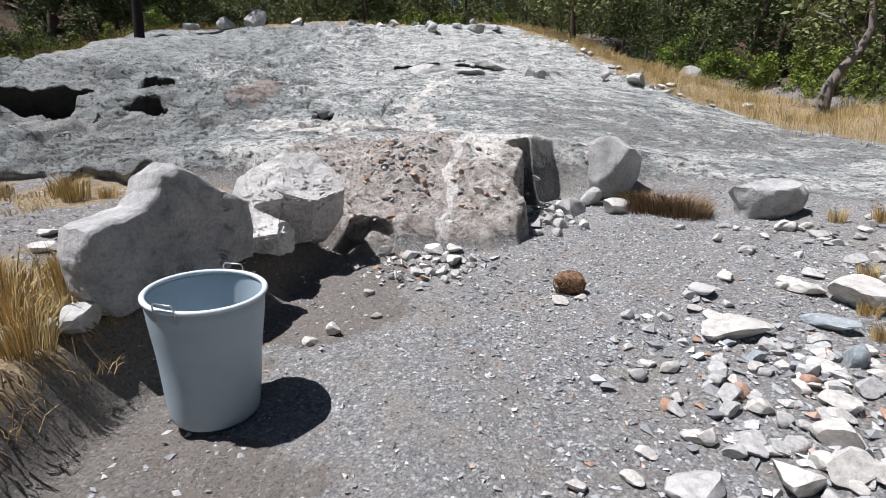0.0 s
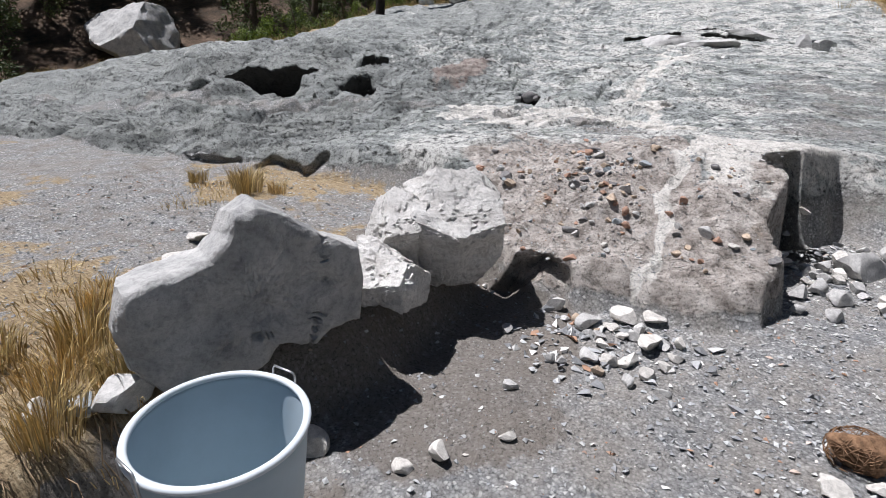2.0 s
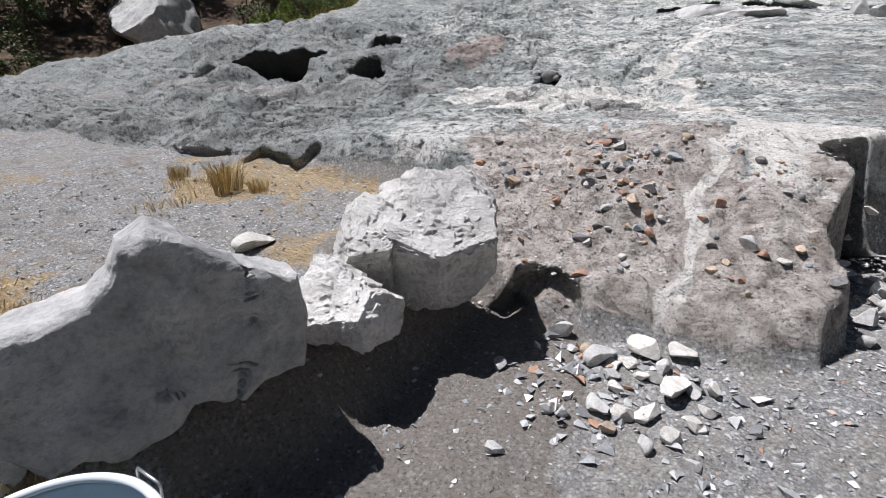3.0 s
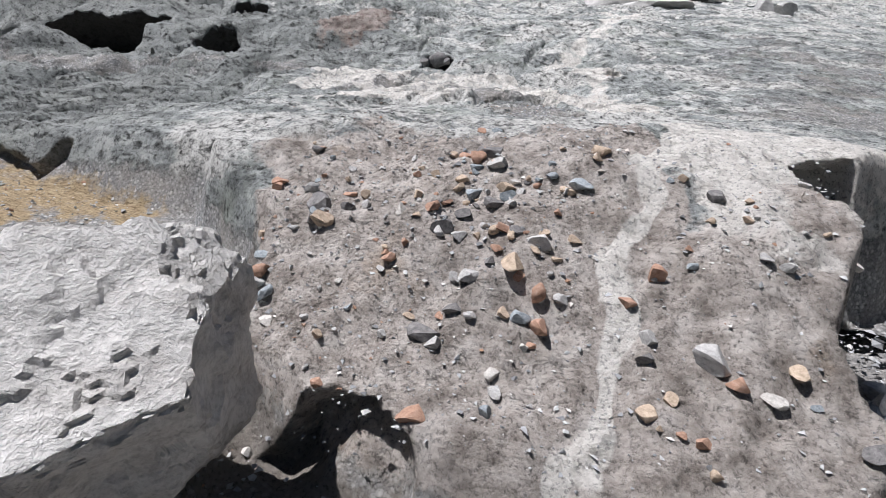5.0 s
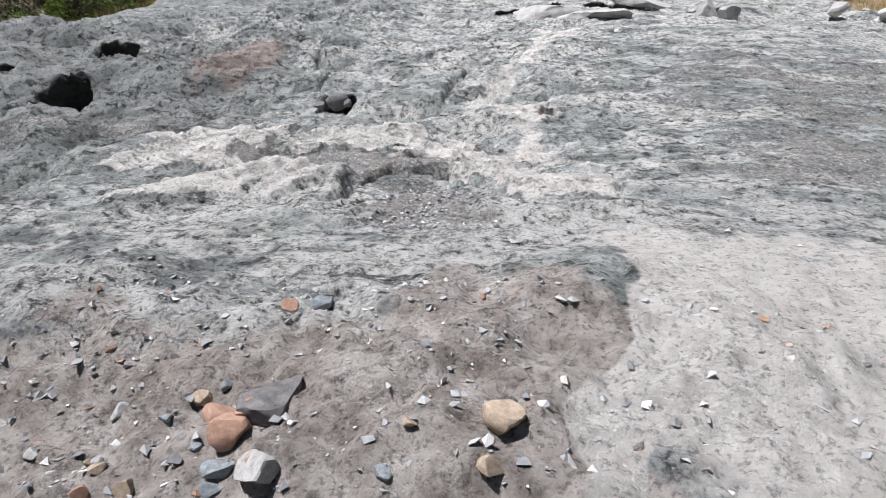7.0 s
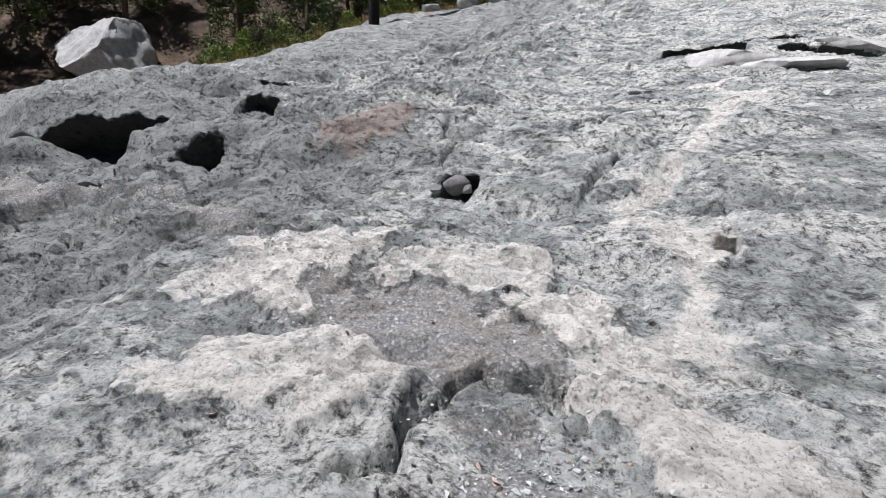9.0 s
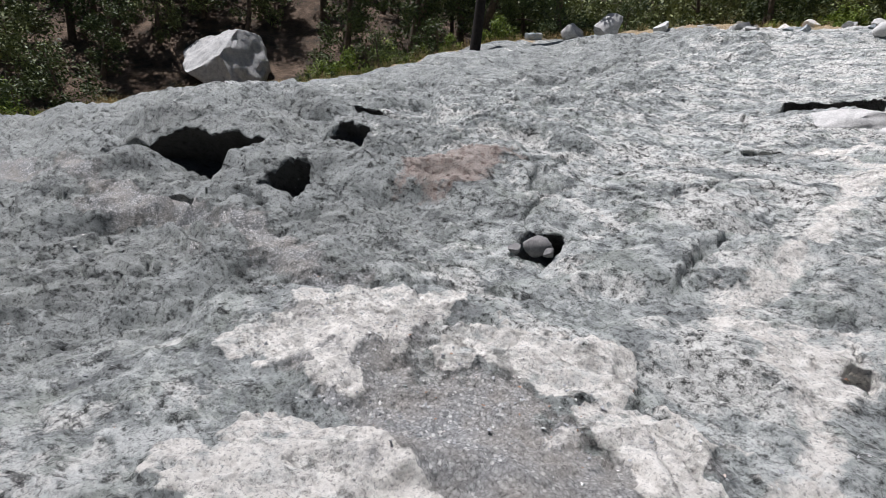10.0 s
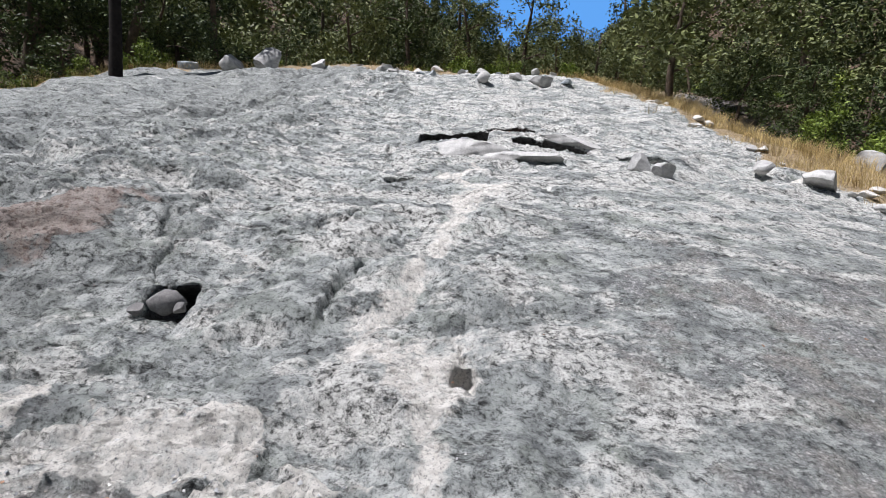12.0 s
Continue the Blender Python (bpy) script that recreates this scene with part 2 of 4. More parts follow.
CRUSTS = [(-2.65, 8.5, 0.74, 0.36, 74), (-1.63, 8.9, 0.46, 0.30, 0), (-0.97, 8.6, 0.34, 0.26, 20), (-1.9, 7.6, 0.6, 0.32, 10), (-0.15, 7.9, 0.42, 0.3, -15)]


def crust(x, y):
    """Pale crusts that stand a few centimetres proud of the grit: over 0 inside."""
    wx, wy = x + 0.16 * fbm(x * 2.6, y * 2.6, 4, 91, 0.6), y + 0.14 * fbm(x * 2.9, y * 2.9, 4, 95, 0.6)
    best = x * 0 - 9.0
    for cx, cy, rx, ry, turn in CRUSTS:
        c, n = math.cos(radians(turn)), math.sin(radians(turn))
        a, b = ((wx - cx) * c + (wy - cy) * n) / rx, ((wy - cy) * c - (wx - cx) * n) / ry
        best = np.maximum(best, 1 - np.sqrt(a * a + b * b))
    return best


def relief(x, y, s, out):
    """Fine relief: flaking plates and cracks on the dome, rubble on the mound, grit on the flat."""
    inside = 1 - step(out, -0.5, 1.5)
    warp = 0.5 * fbm(x * 0.7, y * 0.7, 3, 40)
    u = x * 0.95 + y * 0.30 + 0.3 * warp
    v = y * 0.95 - x * 0.30 + warp
    left = step(-x, 2.6, 4.6)
    apron = step(x, -0.3, 0.8) * (1 - step(y, 13, 16))       # smoother slope
    mound = (1 - step(y, 6.0, 7.0)) * (1 - step(np.abs(x + 0.3), 1.2, 2.0))
    near = 1 - step(y, 6.4, 8.6)
    amp = np.maximum((1 - 0.65 * apron) * (1 - 0.6 * near), left)
    plates = fbm(u * 0.5, v * 1.5, 6, 11, 0.52)
    flakes = fbm(u * 1.5 + 3, v * 3.8, 5, 57, 0.55)
    g = fbm(u * 0.5 + 9, v * 1.3, 5, 23, 0.55)
    z = (0.085 + 0.13 * left) * terrace(plates, 4.0, 0.10) + 0.03 * terrace(flakes, 3.0, 0.10)
    z = z - (0.05 + 0.08 * left) * np.exp(-(g / 0.02) ** 2) - 0.018 * np.exp(-(fbm(u * 2.0, v * 4.2, 4, 29) / 0.05) ** 2)
    z = z + 0.012 * fbm(x * 6, y * 9, 3, 77, 0.7) + 0.12 * fbm(x * 0.42, y * 0.42, 3, 21) * step(y, 8, 12)
    z = z * s * inside * (1 - 0.9 * mound) * amp
    z = z + s * inside * (1 - mound) * (0.007 * fbm(x * 13, y * 16, 2, 78) + 0.032 * step(crust(x, y), -0.05, 0.06))
    rub = fbm(x * 8, y * 8, 3, 35, 0.65)
    z = z + s * mound * (0.05 * fbm(x * 2.6, y * 2.6, 3, 33) + 0.018 * terrace(rub, 3.0, 0.15) + 0.012 * fbm(x * 21, y * 21, 2, 36))
    z = z + (1 - s) * inside * (0.03 * fbm(x * 1.3, y * 1.3, 3, 7) + 0.008 * fbm(x * 14, y * 14, 3, 8))
    z = z + (1 - inside) * 0.5 * fbm(x * 0.15, y * 0.15, 4, 9)
    return z


def axis(spans):
    """Grid lines: runs of (end, spacing) from a start."""
    out = [spans[0]]
    for end, gap in spans[1:]:
        n = max(1, round((end - out[-1]) / gap))
        out += list(np.linspace(out[-1], end, n + 1)[1:])
    return np.array(out)


def far(start, first, factor, end):
    out, g = [], first
    p = start
    while p < end:
        p += g
        g *= factor
        out.append(p)
    return out


XS = axis([-9.0, (-6.0, 0.045), (-3.2, 0.03), (2.0, 0.02), (3.5, 0.035), (8.0, 0.07)])
XS = np.array([-9 - d for d in far(0, 0.12, 1.11, 2500)][::-1] + list(XS) + [8 + d for d in far(0, 0.12, 1.12, 2500)])
YS = axis([-1.0, (1.6, 0.07), (3.6, 0.035), (10.0, 0.022), (14.0, 0.033), (22.0, 0.06), (34.0, 0.15)])
YS = np.array([-1 - d for d in far(0, 0.15, 1.25, 2500)][::-1] + list(YS) + [34 + d for d in far(0, 0.3, 1.12, 2500)])

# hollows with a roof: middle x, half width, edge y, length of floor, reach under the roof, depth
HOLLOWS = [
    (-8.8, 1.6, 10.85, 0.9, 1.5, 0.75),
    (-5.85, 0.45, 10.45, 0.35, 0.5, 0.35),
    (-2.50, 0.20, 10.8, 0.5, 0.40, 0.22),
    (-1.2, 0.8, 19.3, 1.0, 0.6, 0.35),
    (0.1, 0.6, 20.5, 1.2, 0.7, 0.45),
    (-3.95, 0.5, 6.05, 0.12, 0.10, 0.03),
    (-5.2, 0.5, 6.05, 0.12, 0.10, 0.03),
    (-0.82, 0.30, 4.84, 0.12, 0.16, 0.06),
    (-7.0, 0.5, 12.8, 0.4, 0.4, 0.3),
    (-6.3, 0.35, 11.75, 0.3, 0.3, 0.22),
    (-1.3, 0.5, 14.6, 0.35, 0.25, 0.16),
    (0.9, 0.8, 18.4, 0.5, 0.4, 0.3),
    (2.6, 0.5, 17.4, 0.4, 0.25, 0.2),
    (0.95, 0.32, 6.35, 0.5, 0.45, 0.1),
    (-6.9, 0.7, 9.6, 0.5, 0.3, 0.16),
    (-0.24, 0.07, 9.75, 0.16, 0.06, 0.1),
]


# open cracks across the dome: depth, half width, lift of the upper lip, course
CRACKS = [
    (0.10, 0.030, 0.05, [(-2.78, 10.79), (-3.08, 11.36), (-3.23, 12.09), (-3.37, 12.9)]),
    (0.13, 0.035, 0.07, [(-1.31, 10.47), (-1.32, 10.79), (-1.22, 11.0), (-1.12, 11.2), (-0.8, 11.42)]),
    (0.07, 0.022, 0.04, [(-2.98, 9.05), (-2.79, 9.28), (-2.51, 9.66), (-2.24, 9.83)]),
    (0.08, 0.030, 0.05, [(-2.25, 11.53), (-1.87, 11.61), (-1.58, 11.97), (-1.46, 12.44)]),
    (0.09, 0.030, 0.05, [(-3.62, 8.0), (-3.61, 8.14), (-3.44, 8.47), (-3.34, 8.89)]),
    (0.12, 0.040, 0.09, [(-1.12, 7.30), (-1.2, 7.58), (-1.17, 7.78), (-1.06, 7.89), (-0.95, 7.87), (-0.8, 7.93), (-0.66, 7.86)]),
    (0.16, 0.045, 0.08, [(-7.0, 9.3), (-6.3, 9.66), (-5.55, 9.88)]),
    (0.16, 0.06, 0.05, [(-2.0, 15.7), (-2.1, 16.5), (-2.3, 17.2)]),
    (0.14, 0.05, 0.07, [(0.45, 19.0), (0.8, 18.1), (1.5, 17.5)]),
    (0.10, 0.05, 0.05, [(0.45, 14.2), (0.8, 13.3), (1.05, 13.2)]),
    (0.08, 0.025, 0.04, [(-0.75, 10.0), (-0.3, 10.55), (0.1, 10.7)]),
    (0.05, 0.020, 0.02, [(-0.22, 9.8), (-0.3, 10.2), (-0.26, 10.5)]),
]


def crack_relief(x, y):
    z = x * 0
    wx, wy = x + 0.07 * fbm(x * 5, y * 5, 4, 97, 0.6), y + 0.07 * fbm(x * 5, y * 5, 4, 98, 0.6)
    for depth, half, lift, way in CRACKS:
        best, side = x * 0 + 9.0, x * 0
        for (ax, ay), (bx, by) in zip(way, way[1:]):
            ex, ey = bx - ax, by - ay
            n = math.hypot(ex, ey)
            f = np.clip(((wx - ax) * ex + (wy - ay) * ey) / (n * n), 0, 1)
            d = np.hypot(wx - ax - f * ex, wy - ay - f * ey)
            side = np.where(d < best, (ex * (wy - ay) - ey * (wx - ax)) / n, side)
            best = np.minimum(best, d)
        z = z - depth * np.exp(-(best / half) ** 2) + 0.6 * lift * step(side, -0.01, 0.02) * np.exp(-best / 0.16)
    return z


def build_ground():
    X, Y = np.meshgrid(XS, YS)
    Z, S, OUT = land(X, Y)
    Z = Z + relief(X, Y, S, OUT) + crack_relief(X, Y)
    zones = np.zeros((*X.shape, 4))
    marks = np.zeros((*X.shape, 4))
    inside = 1 - step(OUT, -0.3, 0.6)
    PX, PY = X, Y
    X = PX + 0.30 * fbm(PX * 1.1, PY * 1.1, 4, 81, 0.6)   # ragged borders between the kinds of ground
    Y = PY + 0.26 * fbm(PX * 1.3, PY * 1.3, 4, 85, 0.6)
    mound = (1 - step(Y + 0.25 * np.abs(X + 0.4), 5.9, 6.9)) * (1 - step(np.abs(X + 0.35), 1.15, 1.75)) * S
    zones[..., 0] = S * inside
    silt = np.exp(-(((X + 0.58) / 0.36) ** 2 + ((Y - 7.18) / 0.42) ** 2)) + 0.9 * np.exp(-(((Y - 8.35 + 0.12 * (X + 1.5)) / 0.5) ** 2)) * step(X, -3.2, -2.2) * (1 - step(X, -0.8, 0.0))
    silt = silt + 0.46 * step(X, 0.2, 0.9) * step(Y, 7.2, 8.2) * (1 - step(Y, 11, 14)) + 0.75 * step(-X, 2.8, 3.4) * np.exp(-((Y - 9.0) / 0.35) ** 2)
    zones[..., 0] *= 1 - np.clip(silt + 0.15 * vnoise(X * 2.5, Y * 3, 8) * (silt > 0.1), 0, 0.95)
    woods = step(OUT, 2, 7)
    zones[..., 1] = mound * np.maximum(1 - step(X, -0.05, 0.2), 1 - step(Y, 5.4, 5.8))
    edge_r = step(X - right_edge(Y), -1.0, 0.2) * (1 - step(X - right_edge(Y), 1.8, 4.5))
    edge_l = step(left_edge(Y) - X, -0.4, 0.6) * (1 - step(left_edge(Y) - X, 2, 5))
    crest = step(Y, 30, 32) * (1 - step(Y, 37, 42))
    bank = (1 - S) * step(-X, 1.6, 2.0) * (0.22 + 0.45 * (1 - step(Y, 2.9, 3.8)) * (1 - step(-X, 2.6, 3.6)) + 0.22 * step(Y, 4.7, 5.4) * step(-X, 2.8, 3.4) + 0.4 * fbm(X * 1.0, Y * 1.3, 3, 5))
    zones[..., 2] = np.clip(np.maximum.reduce([edge_r, edge_l, crest * 0.8, bank]), 0, 1)
    X, Y = PX + 0.25 * (X - PX), PY + 0.25 * (Y - PY)
    # pale wash line down the mound and on up the dome
    line = np.interp(Y, [4.6, 5.0, 5.4, 5.8, 6.2, 6.7], [-0.16, -0.06, -0.06, 0.02, 0.16, 0.3])
    marks[..., 0] = np.clip(1.25 - np.abs(X - line + 0.05 * vnoise(X * 9, Y * 9, 2)) / (0.06 + 0.03 * vnoise(X * 3, Y * 5, 4)), 0, 1) * (1 - step(Y, 6.5, 7)) * S
    X, Y = PX + 4 * (X - PX), PY + 4 * (Y - PY)
    marks[..., 0] += 0.72 * step(X, -0.1, 0.3) * step(Y, 5.0, 5.7) * (1 - step(Y, 6.6, 7.6)) * (1 - step(X, 2, 4)) * S
    wash = np.interp(Y, [7.5, 9, 10.5, 12, 14, 17], [-0.1, -0.35, -0.75, -0.8, -0.55, -0.6])
    marks[..., 0] += 0.60 * np.exp(-((X - wash) / 0.35) ** 2) * step(Y, 7.2, 8.4) * (1 - step(Y, 15, 18))
    marks[..., 0] += 0.56 * step(crust(PX, PY), -0.04, 0.05) * S
    marks[..., 0] = np.clip(marks[..., 0], 0, 1)
    marks[..., 1] = 1.1 * np.exp(-(((X + 4.2) / 0.8) ** 2 + ((Y - 11.4) / 0.8) ** 2))
    tone = 0.5 + 0.14 * np.exp(-(((X + 1.3) / 2.2) ** 2 + ((Y - 7.2) / 1.3) ** 2)) - 0.28 * step(-X, 2.0, 4.5) * (1 - step(Y, 10.5, 13)) - 0.18 * step(-X, 4, 8)
    tone = tone - 0.03 * step(X, -0.1, 0.7) * step(Y, 7.4, 8.6) * (1 - step(Y, 12, 16)) + 0.06 * step(Y, 12, 16) * step(X, -4, 0)
    earth = (1 - S) * np.maximum(step(X, -2.0, -1.7) * (1 - step(X, -0.9, -0.2)) * step(Y, 2.7, 3.3), 0.75 * step(X, -2.2, -1.8) * (1 - step(X, -1.2, -0.2)) * (1 - step(Y, 2.6, 3.4)))
    earth = np.maximum(earth, 0.44 * (1 - S) * step(-X, 1.5, 1.9))
    tone = np.stack([tone, earth, tone, tone * 0 + 1], -1)
    X, Y = PX, PY
    DX, DY = np.zeros_like(X), np.zeros_like(X)
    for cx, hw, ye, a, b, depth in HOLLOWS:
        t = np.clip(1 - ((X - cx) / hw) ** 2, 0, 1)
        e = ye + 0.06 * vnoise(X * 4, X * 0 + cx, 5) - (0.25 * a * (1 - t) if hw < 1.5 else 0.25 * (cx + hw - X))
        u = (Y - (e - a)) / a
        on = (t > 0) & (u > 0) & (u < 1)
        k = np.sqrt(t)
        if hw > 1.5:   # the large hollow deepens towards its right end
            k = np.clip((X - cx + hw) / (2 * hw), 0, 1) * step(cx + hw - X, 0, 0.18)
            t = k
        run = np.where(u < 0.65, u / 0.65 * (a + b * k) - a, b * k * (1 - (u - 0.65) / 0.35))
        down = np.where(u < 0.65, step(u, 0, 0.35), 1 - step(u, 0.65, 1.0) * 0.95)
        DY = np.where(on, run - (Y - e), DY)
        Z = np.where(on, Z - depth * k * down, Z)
        # colour mask for the deep hollows: painted shade as well as vent soot
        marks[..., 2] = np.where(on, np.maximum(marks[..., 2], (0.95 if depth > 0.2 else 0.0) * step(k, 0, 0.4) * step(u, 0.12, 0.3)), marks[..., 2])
    for arr in (zones, marks):
        arr[..., 3] = 1 - woods if arr is marks else 1
    ny, nx = X.shape
    co = np.stack([X + DX, Y + DY, Z], -1).reshape(-1, 3)
    i = (np.arange(ny - 1)[:, None] * nx + np.arange(nx - 1)[None]).reshape(-1)
    faces = np.stack([i, i + 1, i + nx + 1, i + nx], 1)
    me = bpy.data.meshes.new("ground")
    me.vertices.add(len(co))
    me.vertices.foreach_set("co", co.ravel())
    me.loops.add(faces.size)
    me.loops.foreach_set("vertex_index", faces.ravel())
    me.polygons.add(len(faces))
    me.polygons.foreach_set("loop_start", np.arange(0, faces.size, 4))
    me.polygons.foreach_set("use_smooth", np.ones(len(faces), bool))
    me.update()
    me.validate()
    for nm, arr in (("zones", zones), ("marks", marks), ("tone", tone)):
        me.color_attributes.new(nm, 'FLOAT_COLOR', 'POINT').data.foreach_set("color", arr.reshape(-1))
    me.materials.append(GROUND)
    return tagged(new("ground", me), "pale grey layered rock dome with gravel and dry grass edges", "ground", kind="structure")


ground = build_ground()


def height(x, y):
    x, y = np.array([x], float), np.array([y], float)
    z, s, o = land(x, y)
    return float((z + relief(x, y, s, o))[0])


# ---- rocks ----
def rock_bmesh(size, seed, cuts=9, rough=0.06, detail=3, squash=0.0):
    """A broken stone: a ball cut by planes, then roughened."""
    rnd = np.random.RandomState(seed)
    bm = bmesh.new()
    bmesh.ops.create_icosphere(bm, subdivisions=detail, radius=1.0)
    v = np.array([q.co[:] for q in bm.verts])
    for _ in range(cuts):
        n = rnd.normal(size=3)
        n /= np.linalg.norm(n)
        d = rnd.uniform(0.42, 0.80)
        v -= np.clip(v @ n - d, 0, None)[:, None] * n
    v /= np.abs(v).max(0)
    for q, p in zip(bm.verts, v):
        p = Vector(p)
        w = p * 1.7 + Vector((seed * 3.1, seed * 1.7, 0))
        k = 1 + rough * (noise.fractal(w, 0.75, 2.1, 6) + 0.6 * noise.ridged_multi_fractal(w * 1.3, 0.9, 2.1, 3, 1.0, 2.0) - 0.6)
        q.co = Vector((p.x * size[0] * 0.5, p.y * size[1] * 0.5, p.z * size[2] * 0.5)) * k
    bmesh.ops.recalc_face_normals(bm, faces=bm.faces)
    return bm


def merge(*bms):
    out = bmesh.new()
    for b in bms:
        me = bpy.data.meshes.new("tmp")
        b.to_mesh(me)
        b.free()
        out.from_mesh(me)
        bpy.data.meshes.remove(me)
    return out


def moved(bm, m):
    bm.transform(m)
    return bm


def set_normals_hard(ob, angle=40):
    me = ob.data
    me.polygons.foreach_set("use_smooth", [True] * len(me.polygons))
    me.set_sharp_from_angle(angle=radians(angle))
    return ob


def outline_slab(points, thick, seed, lean=0.12):
    """A stone plate: an outline in the upright xz plane, thickened along y, rounded and roughened."""
    bm = bmesh.new()
    rnd = random.Random(seed)
    dense = []
    for (ax, az), (bx, bz) in zip(points, points[1:] + points[:1]):
        for i in range(3):
            f = i / 3
            dense.append((ax + (bx - ax) * f, az + (bz - az) * f))
    cx = sum(p[0] for p in dense) / len(dense)
    cz = sum(p[1] for p in dense) / len(dense)
    rings = []
    for y, k in ((0.0, 0.0), (0.0, 0.35), (0.0, 0.7), (0.004, 0.9), (0.02, 0.97), (0.05, 1.0), (thick * 0.4, 1.0), (thick * 0.75, 0.96), (thick, 0.85), (thick * 1.05, 0.5), (thick * 1.05, 0.0)):
        rings.append([(cx + (x - cx) * k, y, cz + (z - cz) * k) for x, z in dense] if k else [(cx, y, cz)])
    rows = [[bm.verts.new(p) for p in r] for r in rings]
    n = len(dense)
    for a, b in zip(rows, rows[1:]):
        for i in range(n):
            j = (i + 1) % n
            if len(a) == 1:
                bm.faces.new((a[0], b[j], b[i]))
            elif len(b) == 1:
                bm.faces.new((a[i], a[j], b[0]))
            else:
                bm.faces.new((a[i], a[j], b[j], b[i]))
    bmesh.ops.subdivide_edges(bm, edges=list(bm.edges), cuts=3, use_grid_fill=True)
    for v in bm.verts:
        p = v.co
        if p.y < 0.03:
            fx = 0.80 + 0.03 * math.sin(p.z * 9) - 0.12 * max(0, 0.72 - p.z)
            g1 = math.exp(-((p.x - fx) / 0.007) ** 2) * (p.z > 0.5)
            fz = 0.57 + 0.1 * (p.x - 0.3) + 0.01 * math.sin(p.x * 40)
            g2 = math.exp(-((p.z - fz) / 0.006) ** 2) * (0.28 < p.x < 0.56)
            dish = 0.035 * math.exp(-(((p.x - 0.42) / 0.13) ** 2 + ((p.z - 0.78) / 0.17) ** 2)) + 0.03 * (p.x < 0.2) * max(0.0, 0.85 - p.z - 0.4 * p.x)
            p.y += 0.035 * max(g1, g2) + dish
        w = p * 4.5 + Vector((seed, 0, 0))
        d = 0.020 * noise.fractal(w, 0.9, 2.0, 5) + 0.012 * noise.ridged_multi_fractal(w * 1.4, 0.9, 2.1, 4, 1.0, 2.0) - 0.012
        v.co += Vector((0.6 * d, d + lean * (p.z - cz), 0.8 * d))
    bmesh.ops.recalc_face_normals(bm, faces=bm.faces)
    return bm


SLAB_OUT = [(0.0, 0.89), (0.1, 0.92), (0.23, 0.94), (0.32, 0.96), (0.40, 1.05), (0.44, 1.15), (0.53, 1.20), (0.63, 1.15), (0.73, 1.08),
            (0.82, 1.02), (1.01, 0.96), (1.04, 0.77), (1.02, 0.58), (0.86, 0.56), (0.78, 0.50), (0.60, 0.52), (0.54, 0.44), (0.37, 0.40),
            (0.23, 0.42), (0.13, 0.40), (0.0, 0.55), (-0.03, 0.74)]
slab = part("boulder", outline_slab(SLAB_OUT, 0.36, 3, 0.0), SLAB)
tagged(slab, "large grey slab boulder with cracked shaded face beside the bin", "boulder")
set_normals_hard(slab, 50)
slab.matrix_basis = pose(-1.78, 2.46, 0, 0, 0, math.degrees(math.atan2(0.871, 0.491)))

def chalk(radius, planes, seed, m=Matrix()):
    """A block of broken chalk: a ball cut by cleavage planes, with a flaked, pitted skin."""
    bm = bmesh.new()
    bmesh.ops.create_icosphere(bm, subdivisions=6, radius=radius)
    v = np.array([q.co[:] for q in bm.verts])
    for _ in range(3):
        for *n, d in planes:
            n = np.array(n) / np.linalg.norm(n)
            v -= np.clip(v @ n - d, 0, None)[:, None] * n
    for q, p in zip(bm.verts, v):
        p = Vector(p)
        w = p * 4.0 + Vector((seed, 2.0 * seed, 0))
        n = p.normalized()
        a = noise.fractal(w, 0.8, 2.2, 5)
        p += n * (0.030 * (math.floor(a * 2.5 + 0.5) / 2.5) + 0.012 * a + 0.006 * noise.fractal(w * 5, 0.8, 2.1, 3))
        q.co = p
    bmesh.ops.recalc_face_normals(bm, faces=bm.faces)
    return moved(bm, m)


SPLIT = [(0.12, -0.62, 0.75, 0.25), (-0.6, -0.3, 0.75, 0.34), (1, 0.0, 0.1, 0.33), (0.5, -0.8, -0.30, 0.31), (-0.3, -0.9, -0.35, 0.30), (0.1, -0.2, -1, 0.36), (-1, 0.1, -0.1, 0.30), (0, 1, 0, 0.30),
         (-0.2, 0.4, 0.9, 0.36), (0.75, -0.3, -0.75, 0.35), (-0.7, -0.2, -0.7, 0.36), (0.65, -0.1, 0.7, 0.36)]
LOBE = [(-0.35, -0.6, 0.7, 0.17), (1, -0.3, 0.1, 0.13), (-1, -0.2, 0.1, 0.15), (0.1, -0.9, -0.4, 0.16), (0, 0, -1, 0.24), (0, 1, 0, 0.2), (0.3, 0.1, 1, 0.25), (-0.6, -0.3, -0.7, 0.2)]
cleft = part("boulder", merge(chalk(0.50, SPLIT, 17, pose(0.06, 0.03, 0)), chalk(0.32, LOBE, 23, pose(-0.25, -0.14, -0.02, 0, 14, 10))), CHALK)
tagged(cleft, "chalky white split boulder resting on the bank edge", "boulder")
set_normals_hard(cleft, 30)
cleft.matrix_basis = pose(-1.31, 4.32, 0.84, 0, 0, 24)

WEDGE = [(-0.15, -0.55, 0.75, 0.13), (0, -0.1, -1, 0.13), (0.8, -0.5, 0.25, 0.20), (-0.9, -0.2, 0.35, 0.20), (0, 1, 0.3, 0.16), (0.35, 0.2, 0.9, 0.17), (0.1, -1, -0.1, 0.20)]
wedge = part("boulder", chalk(0.33, WEDGE, 36), CHALK)
tagged(wedge, "small pale wedge-shaped rock between two boulders", "boulder")
set_normals_hard(wedge, 30)
wedge.matrix_basis = pose(-1.42, 3.72, 0.66, 0, 8, 26)


